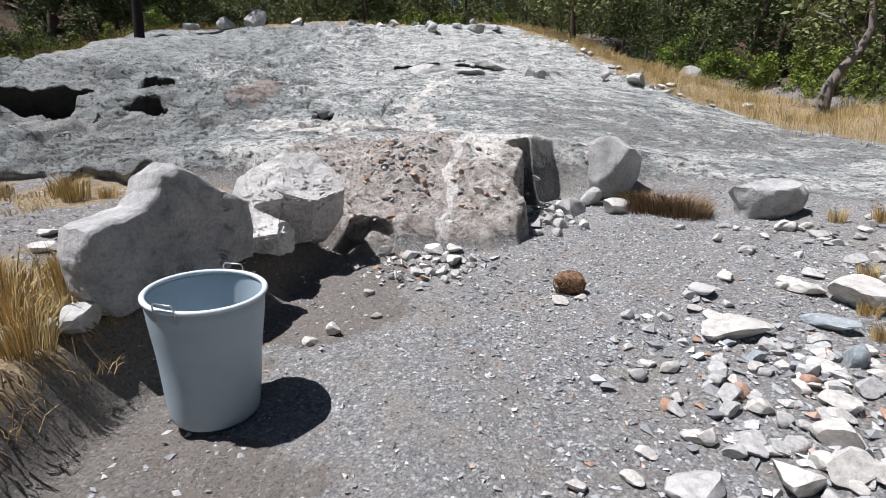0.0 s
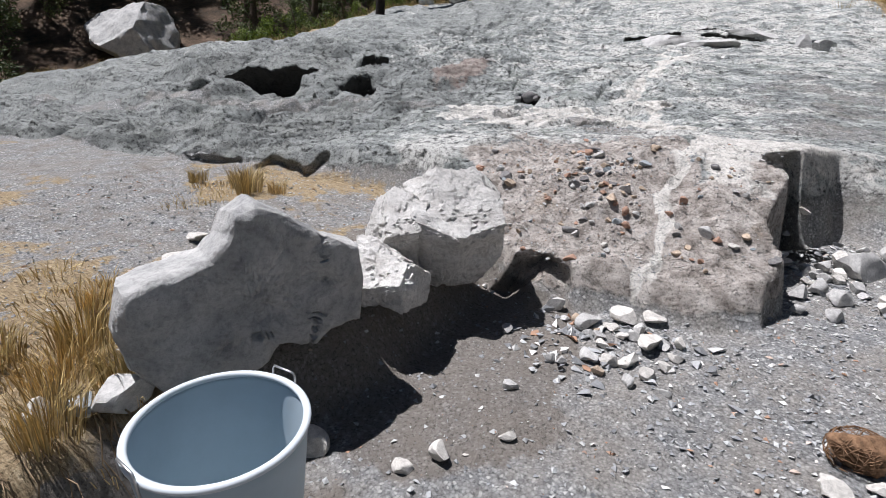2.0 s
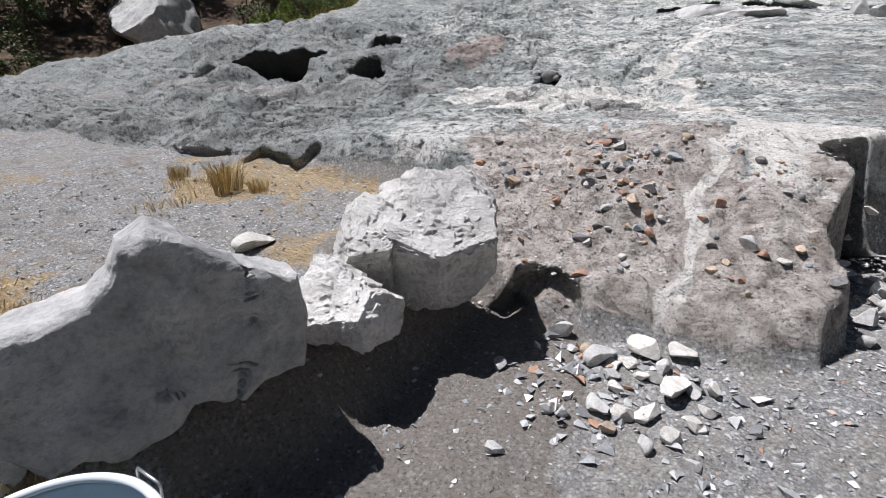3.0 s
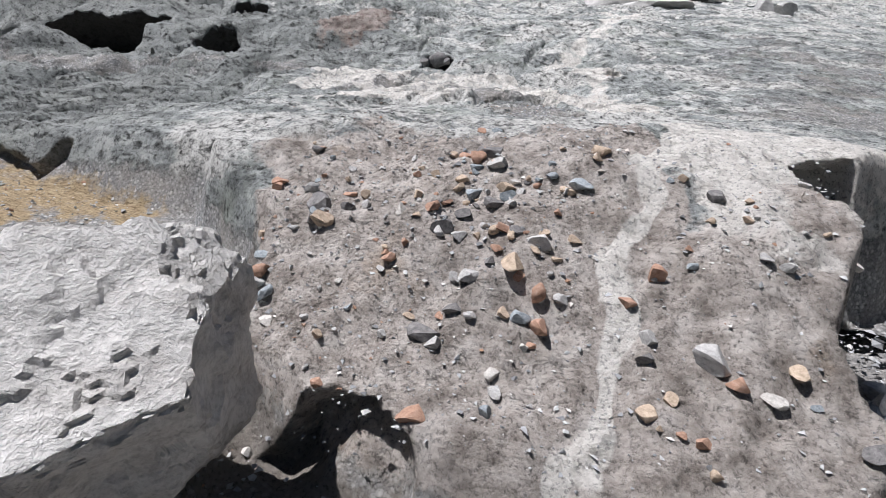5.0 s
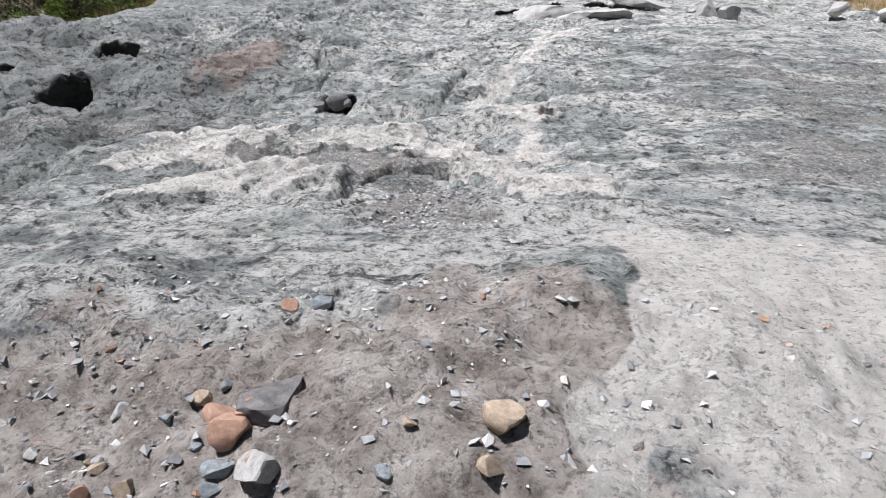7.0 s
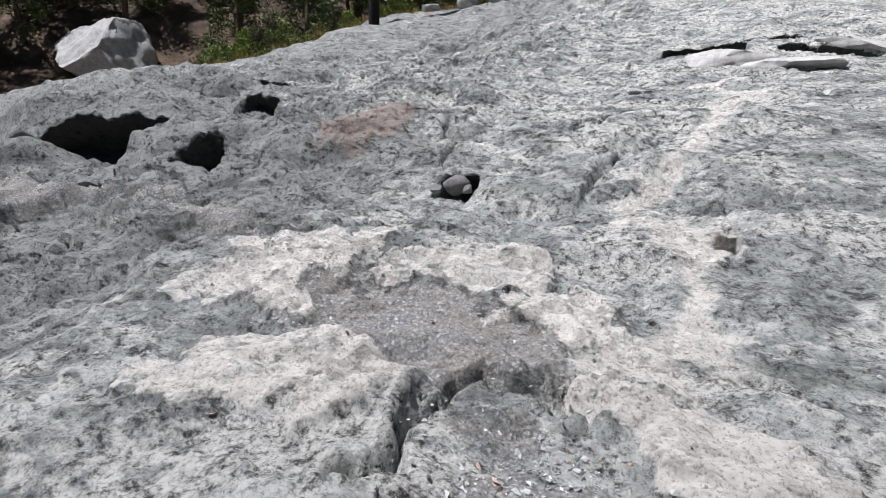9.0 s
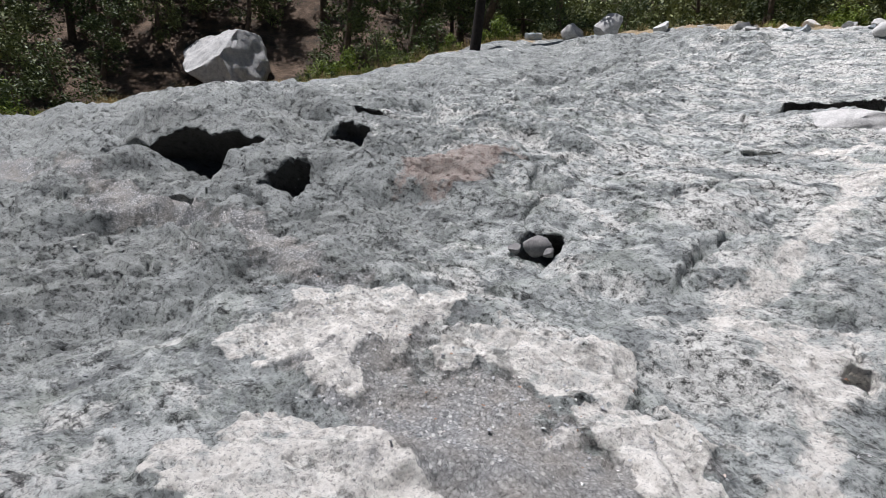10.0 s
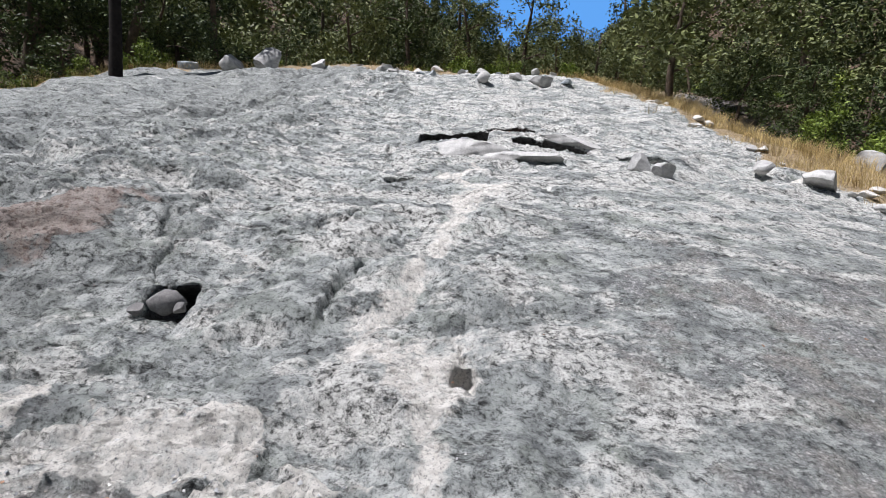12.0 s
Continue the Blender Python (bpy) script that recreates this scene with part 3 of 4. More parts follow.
# ---- bin ----
def lathe(profile, seg=72, close=False):
    bm = bmesh.new()
    rows = [[bm.verts.new((r * math.cos(2 * math.pi * i / seg), r * math.sin(2 * math.pi * i / seg), z)) for i in range(seg)] for r, z in profile]
    for a, b in zip(rows, rows[1:] + ([rows[0]] if close else [])):
        for i in range(seg):
            j = (i + 1) % seg
            bm.faces.new((a[i], a[j], b[j], b[i]))
    return bm, rows


def tube(points, radius, seg=8):
    """A round wire along points."""
    bm = bmesh.new()
    pts = [Vector(p) for p in points]
    rows = []
    for i, p in enumerate(pts):
        d = (pts[min(i + 1, len(pts) - 1)] - pts[max(i - 1, 0)]).normalized()
        a = d.orthogonal().normalized()
        if rows:
            a = (prev - d * prev.dot(d)).normalized()
        prev = a
        c = d.cross(a)
        rows.append([bm.verts.new(p + radius * (math.cos(2 * math.pi * k / seg) * a + math.sin(2 * math.pi * k / seg) * c)) for k in range(seg)])
    for a, b in zip(rows, rows[1:]):
        for k in range(seg):
            bm.faces.new((a[k], a[(k + 1) % seg], b[(k + 1) % seg], b[k]))
    bm.faces.new(rows[0][::-1])
    bm.faces.new(rows[-1])
    bmesh.ops.recalc_face_normals(bm, faces=bm.faces)
    return bm


BIN = plain("grey_blue_plastic", (0.42, 0.50, 0.55), 0.42, 0.06, 5.0, depth=0.001)
WIRE = plain("galvanised_wire", (0.55, 0.55, 0.55), 0.35, 0.15, 30.0, 0.9, 0.0005)
waste_bin = tagged(new("waste_bin"), "tapered grey-blue plastic barrel bin, open and empty, on gravel", "bin")
H, R1, R0 = 0.63, 0.258, 0.205
bm, rows = lathe([(R0 - 0.012, 0.0), (R0, 0.012)] + [(R0 + (R1 - R0) * f + 0.002 * math.sin(f * 9), 0.012 + (H - 0.03) * f) for f in np.linspace(0.05, 1, 14)]
                 + [(R1 - 0.006, H - 0.012)] + [(R0 - 0.006 + (R1 - R0) * f, 0.02 + (H - 0.03) * f) for f in np.linspace(0.97, 0.0, 10)])
bm.faces.new(rows[0][::-1])
bm.faces.new(rows[-1])
bmesh.ops.recalc_face_normals(bm, faces=bm.faces)
part("body", bm, BIN, waste_bin)
bm, rows = lathe([(R1 + 0.013 * math.cos(a), H - 0.006 + 0.011 * math.sin(a)) for a in np.linspace(0, 2 * math.pi, 13)[:-1]], 72, True)
bmesh.ops.recalc_face_normals(bm, faces=bm.faces)
RIM = plain("worn_pale_plastic", (0.62, 0.67, 0.70), 0.4, 0.06, 9.0, depth=0.001)
part("rim", bm, RIM, waste_bin, "paler worn rolled rim")
for turn in (86, 258):
    w = []
    for sx in (-1, 1):
        w.append((sx * 0.05, 0.0, H - 0.06))
    pts = [(-0.05, 0.018, H - 0.05), (-0.05, 0.022, H + 0.02), (-0.042, 0.022, H + 0.032), (0.042, 0.022, H + 0.032), (0.05, 0.022, H + 0.02), (0.05, 0.018, H - 0.05)]
    h = part("handle", tube(pts, 0.004), WIRE, waste_bin, "thin wire handle")
    h.matrix_basis = pose(0, 0, 0, 0, 0, turn - 90) @ pose(0, R1 - 0.01, 0)
tilt = Vector((0, 0, 1)).rotation_difference(Vector((0.052, -0.104, 0.993))).to_matrix().to_4x4()
waste_bin.matrix_basis = Matrix.Translation((-1.158, 2.362, 0.028)) @ tilt

TRUNK = (-14.6, 25.7)
BIGB = (-26.6, 20.9, 4.6)
# ---- plants ----
def leafy(name, base, dark):
    m, nt, b = material(name, 0.6)
    isl = node(nt, "ShaderNodeNewGeometry").outputs["Random Per Island"]
    rnd = node(nt, "ShaderNodeObjectInfo").outputs["Random"]
    c = ramp(nt, isl, (0.0, dark), (0.6, base), (1.0, tuple(min(1, k * 1.6) for k in base)))
    c = mix(nt, 0.6, c, ramp(nt, rnd, (0.0, (0.62, 0.68, 0.55)), (1.0, (1.0, 0.97, 0.8))), 'MULTIPLY')
    nt.links.new(c, b.inputs["Base Color"])
    b.inputs["Transmission Weight"].default_value = 0.0
    return m


PINE = leafy("olive_needles", (0.17, 0.19, 0.08), (0.06, 0.072, 0.03))
SHRUB = leafy("bright_green_leaves", (0.20, 0.26, 0.05), (0.06, 0.09, 0.02))
DARKLEAF = leafy("dark_green_leaves", (0.09, 0.115, 0.045), (0.03, 0.042, 0.018))
BARK = plain("brown_bark", (0.10, 0.075, 0.055), 0.95, 0.4, 8.0, depth=0.03)
CHAR = plain("charred_bark", (0.022, 0.018, 0.016), 0.95, 0.4, 8.0, depth=0.03)
DEAD = plain("bleached_wood", (0.20, 0.175, 0.15), 0.9, 0.3, 9.0, depth=0.02)


def limb(points, r0, r1, seg=7):
    bm = bmesh.new()
    pts = [Vector(p) for p in points]
    rows = []
    for i, p in enumerate(pts):
        d = (pts[min(i + 1, len(pts) - 1)] - pts[max(i - 1, 0)]).normalized()
        a = d.orthogonal().normalized()
        c = d.cross(a)
        r = r0 + (r1 - r0) * i / (len(pts) - 1)
        rows.append([bm.verts.new(p + r * (math.cos(2 * math.pi * k / seg) * a + math.sin(2 * math.pi * k / seg) * c)) for k in range(seg)])
    for a, b in zip(rows, rows[1:]):
        for k in range(seg):
            bm.faces.new((a[k], a[(k + 1) % seg], b[(k + 1) % seg], b[k]))
    bm.faces.new(rows[-1])
    return bm


def wander(rnd, start, way, length, n, bend):
    p, d, out = Vector(start), Vector(way).normalized(), [Vector(start)]
    for _ in range(n):
        d = (d + Vector((rnd.uniform(-bend, bend), rnd.uniform(-bend, bend), rnd.uniform(-bend, bend) * 0.5))).normalized()
        p = p + d * length / n
        out.append(p.copy())
    return out


def crown_mesh(name, clumps, per, leaf, mat, rnd, slim=0.35):
    """Leaves in clumps: small folded blades, each turned at random."""
    verts, faces = [], []
    for c, r in clumps:
        for _ in range(per):
            d = Vector((rnd.gauss(0, 1), rnd.gauss(0, 1), rnd.gauss(0, 0.8)))
            p = c + d.normalized() * r * rnd.random() ** 0.45
            a = Vector((rnd.gauss(0, 1), rnd.gauss(0, 1), rnd.gauss(0, 0.7) + 0.2)).normalized()
            b = a.orthogonal().normalized()
            b = (Matrix.Rotation(rnd.uniform(0, 6.28), 3, a) @ b)
            s = leaf * rnd.uniform(0.6, 1.4)
            i = len(verts)
            verts += [p - b * s * slim, p + a * s * 0.9, p + b * s * slim, p - a * s * 0.9]
            faces.append((i, i + 1, i + 2, i + 3))
    me = bpy.data.meshes.new(name)
    me.from_pydata([v[:] for v in verts], [], faces)
    me.materials.append(mat)
    return me


def tree(seed, tall, spread, leaf_mat, clumps, per, leaf, clear=0.3, kind="tree", label="", bark=BARK):
    rnd = random.Random(seed)
    root = tagged(new(kind), label, "tree" if kind == "tree" else "shrub")
    stem = wander(rnd, (0, 0, -0.3), (rnd.uniform(-0.12, 0.12), rnd.uniform(-0.12, 0.12), 1), tall * 0.85 + 0.3, 7, 0.13)
    r = 0.028 * tall
    part("trunk", limb(stem, r, r * 0.25), bark, root)
    balls = []
    branches = []
    for k in range(clumps):
        f = clear + (1 - clear) * ((k + 0.5) / clumps)
        base = stem[min(len(stem) - 1, int(f * (len(stem) - 1)))]
        ang = rnd.uniform(0, 6.28)
        reach = spread * (1 - 0.75 * abs(f - clear - 0.2) ** 1.2) * rnd.uniform(0.25, 1.0)
        tip = base + Vector((math.cos(ang) * reach, math.sin(ang) * reach, rnd.uniform(-0.05, 0.22) * tall * 0.5))
        balls.append((tip, spread * rnd.uniform(0.20, 0.36)))
        if k % 6 == 0 and kind == "tree":
            branches.append(limb([base, base.lerp(tip, 0.5) + Vector((0, 0, 0.05 * tall * rnd.random())), tip], r * 0.35, r * 0.08, 5))
    for one in branches:
        part("branch", one, bark, root)
    part("crown", crown_mesh("crown", balls, per, leaf, leaf_mat, rnd), None, root)
    return root


PINES = [tree(11 + i, t, s, PINE if i % 2 == 0 else DARKLEAF, 26, 150, 0.115, c, "tree", l)
         for i, (t, s, c, l) in enumerate([(6.5, 2.6, 0.25, "broad olive-green pine tree on the hillside"), (8.0, 2.1, 0.2, "dark green pine tree in dense woodland"),
                                           (5.2, 2.4, 0.3, "spreading olive-green oak tree with open crown"), (9.0, 2.6, 0.25, "tall dark evergreen tree on the slope")])]
SHRUBS = [tree(41 + i, t, s, SHRUB if i != 1 else DARKLEAF, 22, 150, 0.08, 0.02, "shrub", l)
          for i, (t, s, l) in enumerate([(2.6, 1.5, "bright green leafy shrub at the wood's edge"), (3.4, 1.7, "dark green leafy shrub at the wood's edge"), (1.9, 1.3, "yellowish green low shrub by the rock")])]
GONE = PINES + SHRUBS
rnd = random.Random(4)
taken = []


def free(x, y, gap):
    if any((x - a) ** 2 + (y - b) ** 2 < gap * gap for a, b in taken):
        return False
    taken.append((x, y))
    return True


def plant(src, x, y, k, sink=0.1):
    ob = copy_thing(src, pose(x, y, float(land(np.array([x]), np.array([y]))[0][0]) - sink, 0, 0, rnd.uniform(0, 360)))
    ob.scale = (k, k, k * rnd.uniform(0.9, 1.15))
    return ob


# named trees first: the broad one beyond the vents and those along the dry strip
for src, x, y, k in ((PINES[2], 6.3, 28.5, 1.15), (PINES[0], 10.8, 27.5, 0.95), (PINES[0], 14.5, 25.0, 1.0), (PINES[2], 2.6, 36.5, 0.8), (PINES[0], -2.2, 38.0, 0.9), (PINES[1], -5.5, 37.0, 0.95),
                     (PINES[2], 13.2, 18.0, 0.9), (PINES[0], 16.5, 13.5, 1.0), (PINES[0], -9.0, 37.5, 1.0)):
    taken.append((x, y))
    plant(src, x, y, k)
count = 0
woods = []
for _ in range(12000):
    x, y = rnd.uniform(-80, 90), rnd.uniform(-4, 170)
    if abs(math.degrees(math.atan2(x, y + 1))) > 88:
        continue
    o = float(land(np.array([x]), np.array([y]))[2][0])
    left = x < -4
    dist = math.hypot(x, y - 5)
    if o < (2.0 if left else 4.5) or dist > 175:
        continue
    if x < -12 and -27 < x and abs((x + 0.1) * (21 - 4) - (y - 4) * (-26.5 + 0.1)) / 31.4 < 4.4:
        continue
    if (x + 26.5) ** 2 + (y - 21) ** 2 < 20:
        continue
    if dist > 52:
        if len(woods) < 700 and free(x, y, 3.6):
            woods.append((x, y))
        continue
    gap = (1.5 if left else 2.6) + 0.05 * max(0, dist - 20)
    low = o < (7 if left else 6) and rnd.random() < (0.85 if left else 0.3)
    if not free(x, y, gap):
        continue
    if not left and o > 14 and rnd.random() < 0.45:
        continue
    if low:
        plant(rnd.choice(SHRUBS), x, y, rnd.uniform(0.75, 1.25))
    else:
        plant(rnd.choice(PINES), x, y, rnd.uniform(0.75, 1.2))
    count += 1
    if count > 240:
        break
for _ in range(420):
    y = rnd.uniform(7, 33)
    if rnd.random() < 0.62:
        x = float(left_edge(y)) - rnd.uniform(0.9, 4.0)
    else:
        x = float(right_edge(y)) + rnd.uniform(4.0, 9.0)
    if x < 0 and abs((x + 0.1) * (21 - 4) - (y - 4) * (-26.5 + 0.1)) / 31.4 < 3.6:
        continue
    if free(x, y, 1.25):
        plant(rnd.choice(SHRUBS), x, y, rnd.uniform(0.5, 0.95))
for _ in range(60):
    x, y = rnd.uniform(-20, 4), rnd.uniform(34, 37.5)
    if free(x, y, 1.3):
        plant(rnd.choice(SHRUBS), x, y, rnd.uniform(0.5, 0.9))
balls = []
for x, y in woods:
    z = float(land(np.array([x]), np.array([y]))[0][0])
    tall = rnd.uniform(4.5, 8.5)
    for k in range(9):
        f = 0.2 + 0.8 * k / 9
        r = tall * 0.30 * (1.15 - f)
        balls.append((Vector((x + rnd.gauss(0, r * 0.7), y + rnd.gauss(0, r * 0.7), z + tall * f)), r * 0.9 + 0.3))
tagged(new("far_woods", crown_mesh("far_woods", balls, 34, 0.34, PINE, rnd, 0.5)), "dense pine woods on the far hillside", "woods", kind="stuff")
for ob in GONE:
    for o in (*ob.children_recursive, ob):
        bpy.data.objects.remove(o)

# scorched trunk at the crest
ctrunk = tagged(new("tree"), "tall scorched black tree trunk at the dome's crest", "tree")
part("trunk", limb(wander(rnd, (0, 0, -0.4), (0.02, 0.0, 1), 9.0, 8, 0.03), 0.24, 0.13, 10), CHAR, ctrunk)
ctrunk.matrix_basis = pose(*TRUNK, float(land(np.array([TRUNK[0]]), np.array([TRUNK[1]]))[0][0]))
# twisted grey pine leaning over the dry strip
twist = tagged(new("tree"), "twisted grey-barked tree with sparse crown beside the rock", "tree")
stem = [Vector(p) for p in ((0, 0, -0.3), (0.05, 0, 0.4), (0.12, 0, 0.9), (0.45, 0, 1.4), (0.95, 0.1, 1.9), (1.25, 0.1, 2.6), (1.1, 0, 3.3), (1.3, 0, 4.2))]
part("trunk", limb(stem, 0.20, 0.07, 9), DEAD, twist)
part("branch", limb([stem[4], Vector((0.3, 0, 2.7)), Vector((-0.5, 0.2, 3.1))], 0.07, 0.02, 6), DEAD, twist)
part("branch", limb([stem[5], Vector((2.1, 0, 3.1)), Vector((2.8, 0.2, 3.2))], 0.07, 0.02, 6), DEAD, twist)
part("crown", crown_mesh("crown", [(Vector((rnd.uniform(-1.4, 3.2), rnd.uniform(-1.3, 1.3), rnd.uniform(3.0, 5.0))), 0.6) for _ in range(18)], 60, 0.13, PINE, rnd), None, twist)
twist.matrix_basis = pose(9.6, 14.2, float(land(np.array([9.6]), np.array([14.2]))[0][0]))
twist.scale = (0.85, 0.85, 0.85)

# ---- dry grass ----
STRAW = leafy("dry_straw", (0.60, 0.45, 0.23), (0.28, 0.19, 0.09))


def grass_data(blades, rnd, verts, faces, at, tall, spread, lean=0.5):
    for _ in range(blades):
        a, q = rnd.uniform(0, 6.28), spread * rnd.random() ** 0.6
        p = Vector(at) + Vector((math.cos(a) * q, math.sin(a) * q, -0.02))
        h = tall * rnd.uniform(0.45, 1.1)
        d = Vector((math.cos(a), math.sin(a), 0)) * lean * h * rnd.uniform(0.1, 1.0) + Vector((rnd.gauss(0, 0.08), rnd.gauss(0, 0.08), 0)) * h
        side = Vector((-math.sin(a + 1), math.cos(a + 1), 0)) * rnd.uniform(0.0015, 0.004)
        m = p + d * 0.3 + Vector((0, 0, h * 0.6))
        t = p + d + Vector((0, 0, h * rnd.uniform(0.75, 1.0)))
        i = len(verts)
        verts += [p - side, p + side, m + side * 0.8, m - side * 0.8, t]
        faces += [(i, i + 1, i + 2, i + 3), (i + 3, i + 2, i + 4)]


def grass_mesh(name, spots, seed, blades, tall, spread, lean=0.5):
    rnd = random.Random(seed)
    verts, faces = [], []
    for at in spots:
        grass_data(blades, rnd, verts, faces, at, tall * rnd.uniform(0.7, 1.2), spread, lean)
    me = bpy.data.meshes.new(name)
    me.from_pydata([v[:] for v in verts], [], faces)
    me.materials.append(STRAW)
    return me


TUFTS = [grass_mesh("tuft", [(0, 0, 0)], 60 + i, 260, 0.34, 0.13, 0.45) for i in range(3)]
SCRUB = grass_mesh("tuft", [(0, 0, 0), (0.1, 0.05, 0), (-0.1, 0.05, 0)], 64, 240, 0.30, 0.16, 0.9)
SCRUB.materials.clear()
SCRUB.materials.append(leafy("dead_brown_stems", (0.24, 0.16, 0.10), (0.08, 0.05, 0.03)))
for x, y, k in ((-2.02, 2.62, 1.0), (-2.2, 2.45, 1.0), (-2.0, 2.9, 0.9), (-2.42, 2.7, 1.0), (-2.35, 3.05, 0.9), (-2.62, 2.42, 0.8), (-2.15, 3.25, 1.05), (-2.05, 3.5, 1.1), (-2.3, 3.6, 0.9),
                (-3.7, 5.1, 0.9), (-3.95, 5.25, 0.8), (-3.45, 5.2, 0.6), (-4.6, 5.3, 0.7), (-2.8, 3.0, 0.7), (-1.95, 2.25, 0.8), (-2.3, 2.1, 0.8), (-2.7, 2.1, 0.9), (-2.05, 1.9, 0.6), (-1.9, 2.75, 0.8),
                (2.05, 5.80, 1.0), (2.2, 5.65, 1.0), (2.38, 5.6, 1.1), (2.5, 5.45, 1.0), (2.1, 6.0, 0.9), (2.65, 5.5, 0.5), (3.75, 5.1, 0.5), (4.1, 5.0, 0.6), (2.6, 3.15, 0.45), (2.45, 2.85, 0.4), (3.0, 3.7, 0.5)):
    scrub = 1.9 < x < 2.7 and y > 5.4
    ob = tagged(new("grass_tuft", SCRUB if scrub else TUFTS[int(abs(x * 37 + y * 11)) % 3]), "matted brown dead scrub beside the rubble" if scrub else "tuft of dry golden grass on the stony bank", "grass", "dry grass tufts")
    ob.matrix_basis = pose(x, y, height(x, y) - 0.01, 0, 0, x * 300)
    ob.scale = (k, k, k)
def grounded(points):
    x, y = np.array(points, float).T
    z, flat, out = land(x, y)
    return list(zip(x, y, z + relief(x, y, flat, out)))


rnd = random.Random(9)
spots = []
for _ in range(900):
    y = rnd.uniform(6, 33)
    x = float(right_edge(y)) + rnd.gauss(1.3, 0.9)
    spots.append((x, y))
for _ in range(260):
    y = rnd.uniform(9, 31)
    x = float(left_edge(y)) - abs(rnd.gauss(0.4, 0.7))
    spots.append((x, y))
for _ in range(260):
    x, y = rnd.uniform(-16, 4), rnd.gauss(33.2, 1.0)
    spots.append((x, y))
strip = new("dry_grass", grass_mesh("dry_grass", grounded(spots), 91, 34, 0.42, 0.28, 0.7))
tagged(strip, "dry straw-coloured grass along the rock's edge", "grass", kind="stuff")
spots = []
for _ in range(420):
    x, y = rnd.uniform(-4.6, -1.75), rnd.uniform(1.2, 5.6)
    if rnd.random() < 0.35 + 0.4 * (x > -2.6) and (y < 3.2 or (x < -3.7 and y > 4.4)):
        spots.append((x, y))
litter = new("bank_grass", grass_mesh("bank_grass", grounded(spots), 92, 26, 0.13, 0.12, 1.2))
tagged(litter, "short trampled dry grass on the bank beside the slab", "grass", kind="stuff")

# roots and straw hanging down the bank
rnd = random.Random(12)
roots = []
for _ in range(150):
    y = rnd.uniform(1.0, 2.75)
    x = -1.78 + rnd.uniform(-0.12, 0.1)
    z = height(x - 0.25, y)
    p = [Vector((x - 0.12, y, z + 0.01))]
    for k in range(4):
        p.append(p[-1] + Vector((rnd.uniform(0.0, 0.07), rnd.uniform(-0.03, 0.03), -rnd.uniform(0.01, 0.09))))
    roots.append(limb(p, 0.004, 0.0015, 4))
hang = part("hanging_roots", merge(*roots), plain("dry_roots", (0.26, 0.19, 0.12), 0.95, 0.4, 20.0))
tagged(hang, "tangled dry roots hanging down the earth bank", "roots", kind="stuff")

# ---- loose stones ----
WHITE = stone_material("white_limestone", (0.82, 0.79, 0.74), (0.66, 0.63, 0.58), (0.42, 0.40, 0.37), 5.0, (1, 1, 1), 0.002)
BLUE = stone_material("blue_grey_stone", (0.52, 0.56, 0.58), (0.38, 0.42, 0.44), (0.22, 0.25, 0.27), 5.0, (1, 1, 1), 0.002)
ORANGE = stone_material("rust_red_stone", (0.60, 0.42, 0.33), (0.50, 0.31, 0.22), (0.34, 0.21, 0.15), 5.0, (1, 1, 1), 0.002)
TAN = stone_material("tan_stone", (0.68, 0.56, 0.43), (0.57, 0.45, 0.34), (0.34, 0.27, 0.20), 5.0, (1, 1, 1), 0.002)
GREY = stone_material("grey_stone", (0.68, 0.665, 0.64), (0.54, 0.53, 0.51), (0.34, 0.33, 0.32), 5.0, (1, 1, 1), 0.002)
DARK = stone_material("dark_stone", (0.32, 0.31, 0.30), (0.22, 0.21, 0.205), (0.11, 0.11, 0.11), 5.0, (1, 1, 1), 0.002)
WORDS = {"white": (WHITE, "white limestone"), "blue": (BLUE, "blue-grey"), "orange": (ORANGE, "rust-red"), "tan": (TAN, "tan"), "grey": (GREY, "pale grey"), "dark": (DARK, "dark grey")}
SHAPES = {}
SMALL = []


def stone(color, x, y, size, flat=0.6, turn=0.0, seed=0, sink=0.25, place="on the gravel", group="", name="stone", z=None, tip=0.0, detail=2):
    key = (color, seed % 9, detail)
    mat, word = WORDS[color]
    if key not in SHAPES:
        SHAPES[key] = mesh_of("stone", rock_bmesh((1, 0.78, 1), 100 + seed % 9 * 7, 8 + seed % 3 * 2, 0.045, max(detail, 3)), mat)
        SHAPES[key].set_sharp_from_angle(angle=radians(24))
    if size < 0.082 and name == "stone":
        SMALL.append((x, y, height(x, y), size * 1.15))
        return None
    ob = tagged(new(name, SHAPES[key]), f"{word} broken stone {place}", "stone", group)
    if name == "bedded":
        ob.name, ob.parent = "stone", ground
        del ob["label"], ob["category"]
    h = size * flat
    ob.matrix_basis = pose(x, y, (height(x, y) if z is None else z) + h * (0.5 - sink), tip, tip * 0.7, turn)
    ob.scale = (size, size, h)
    return ob


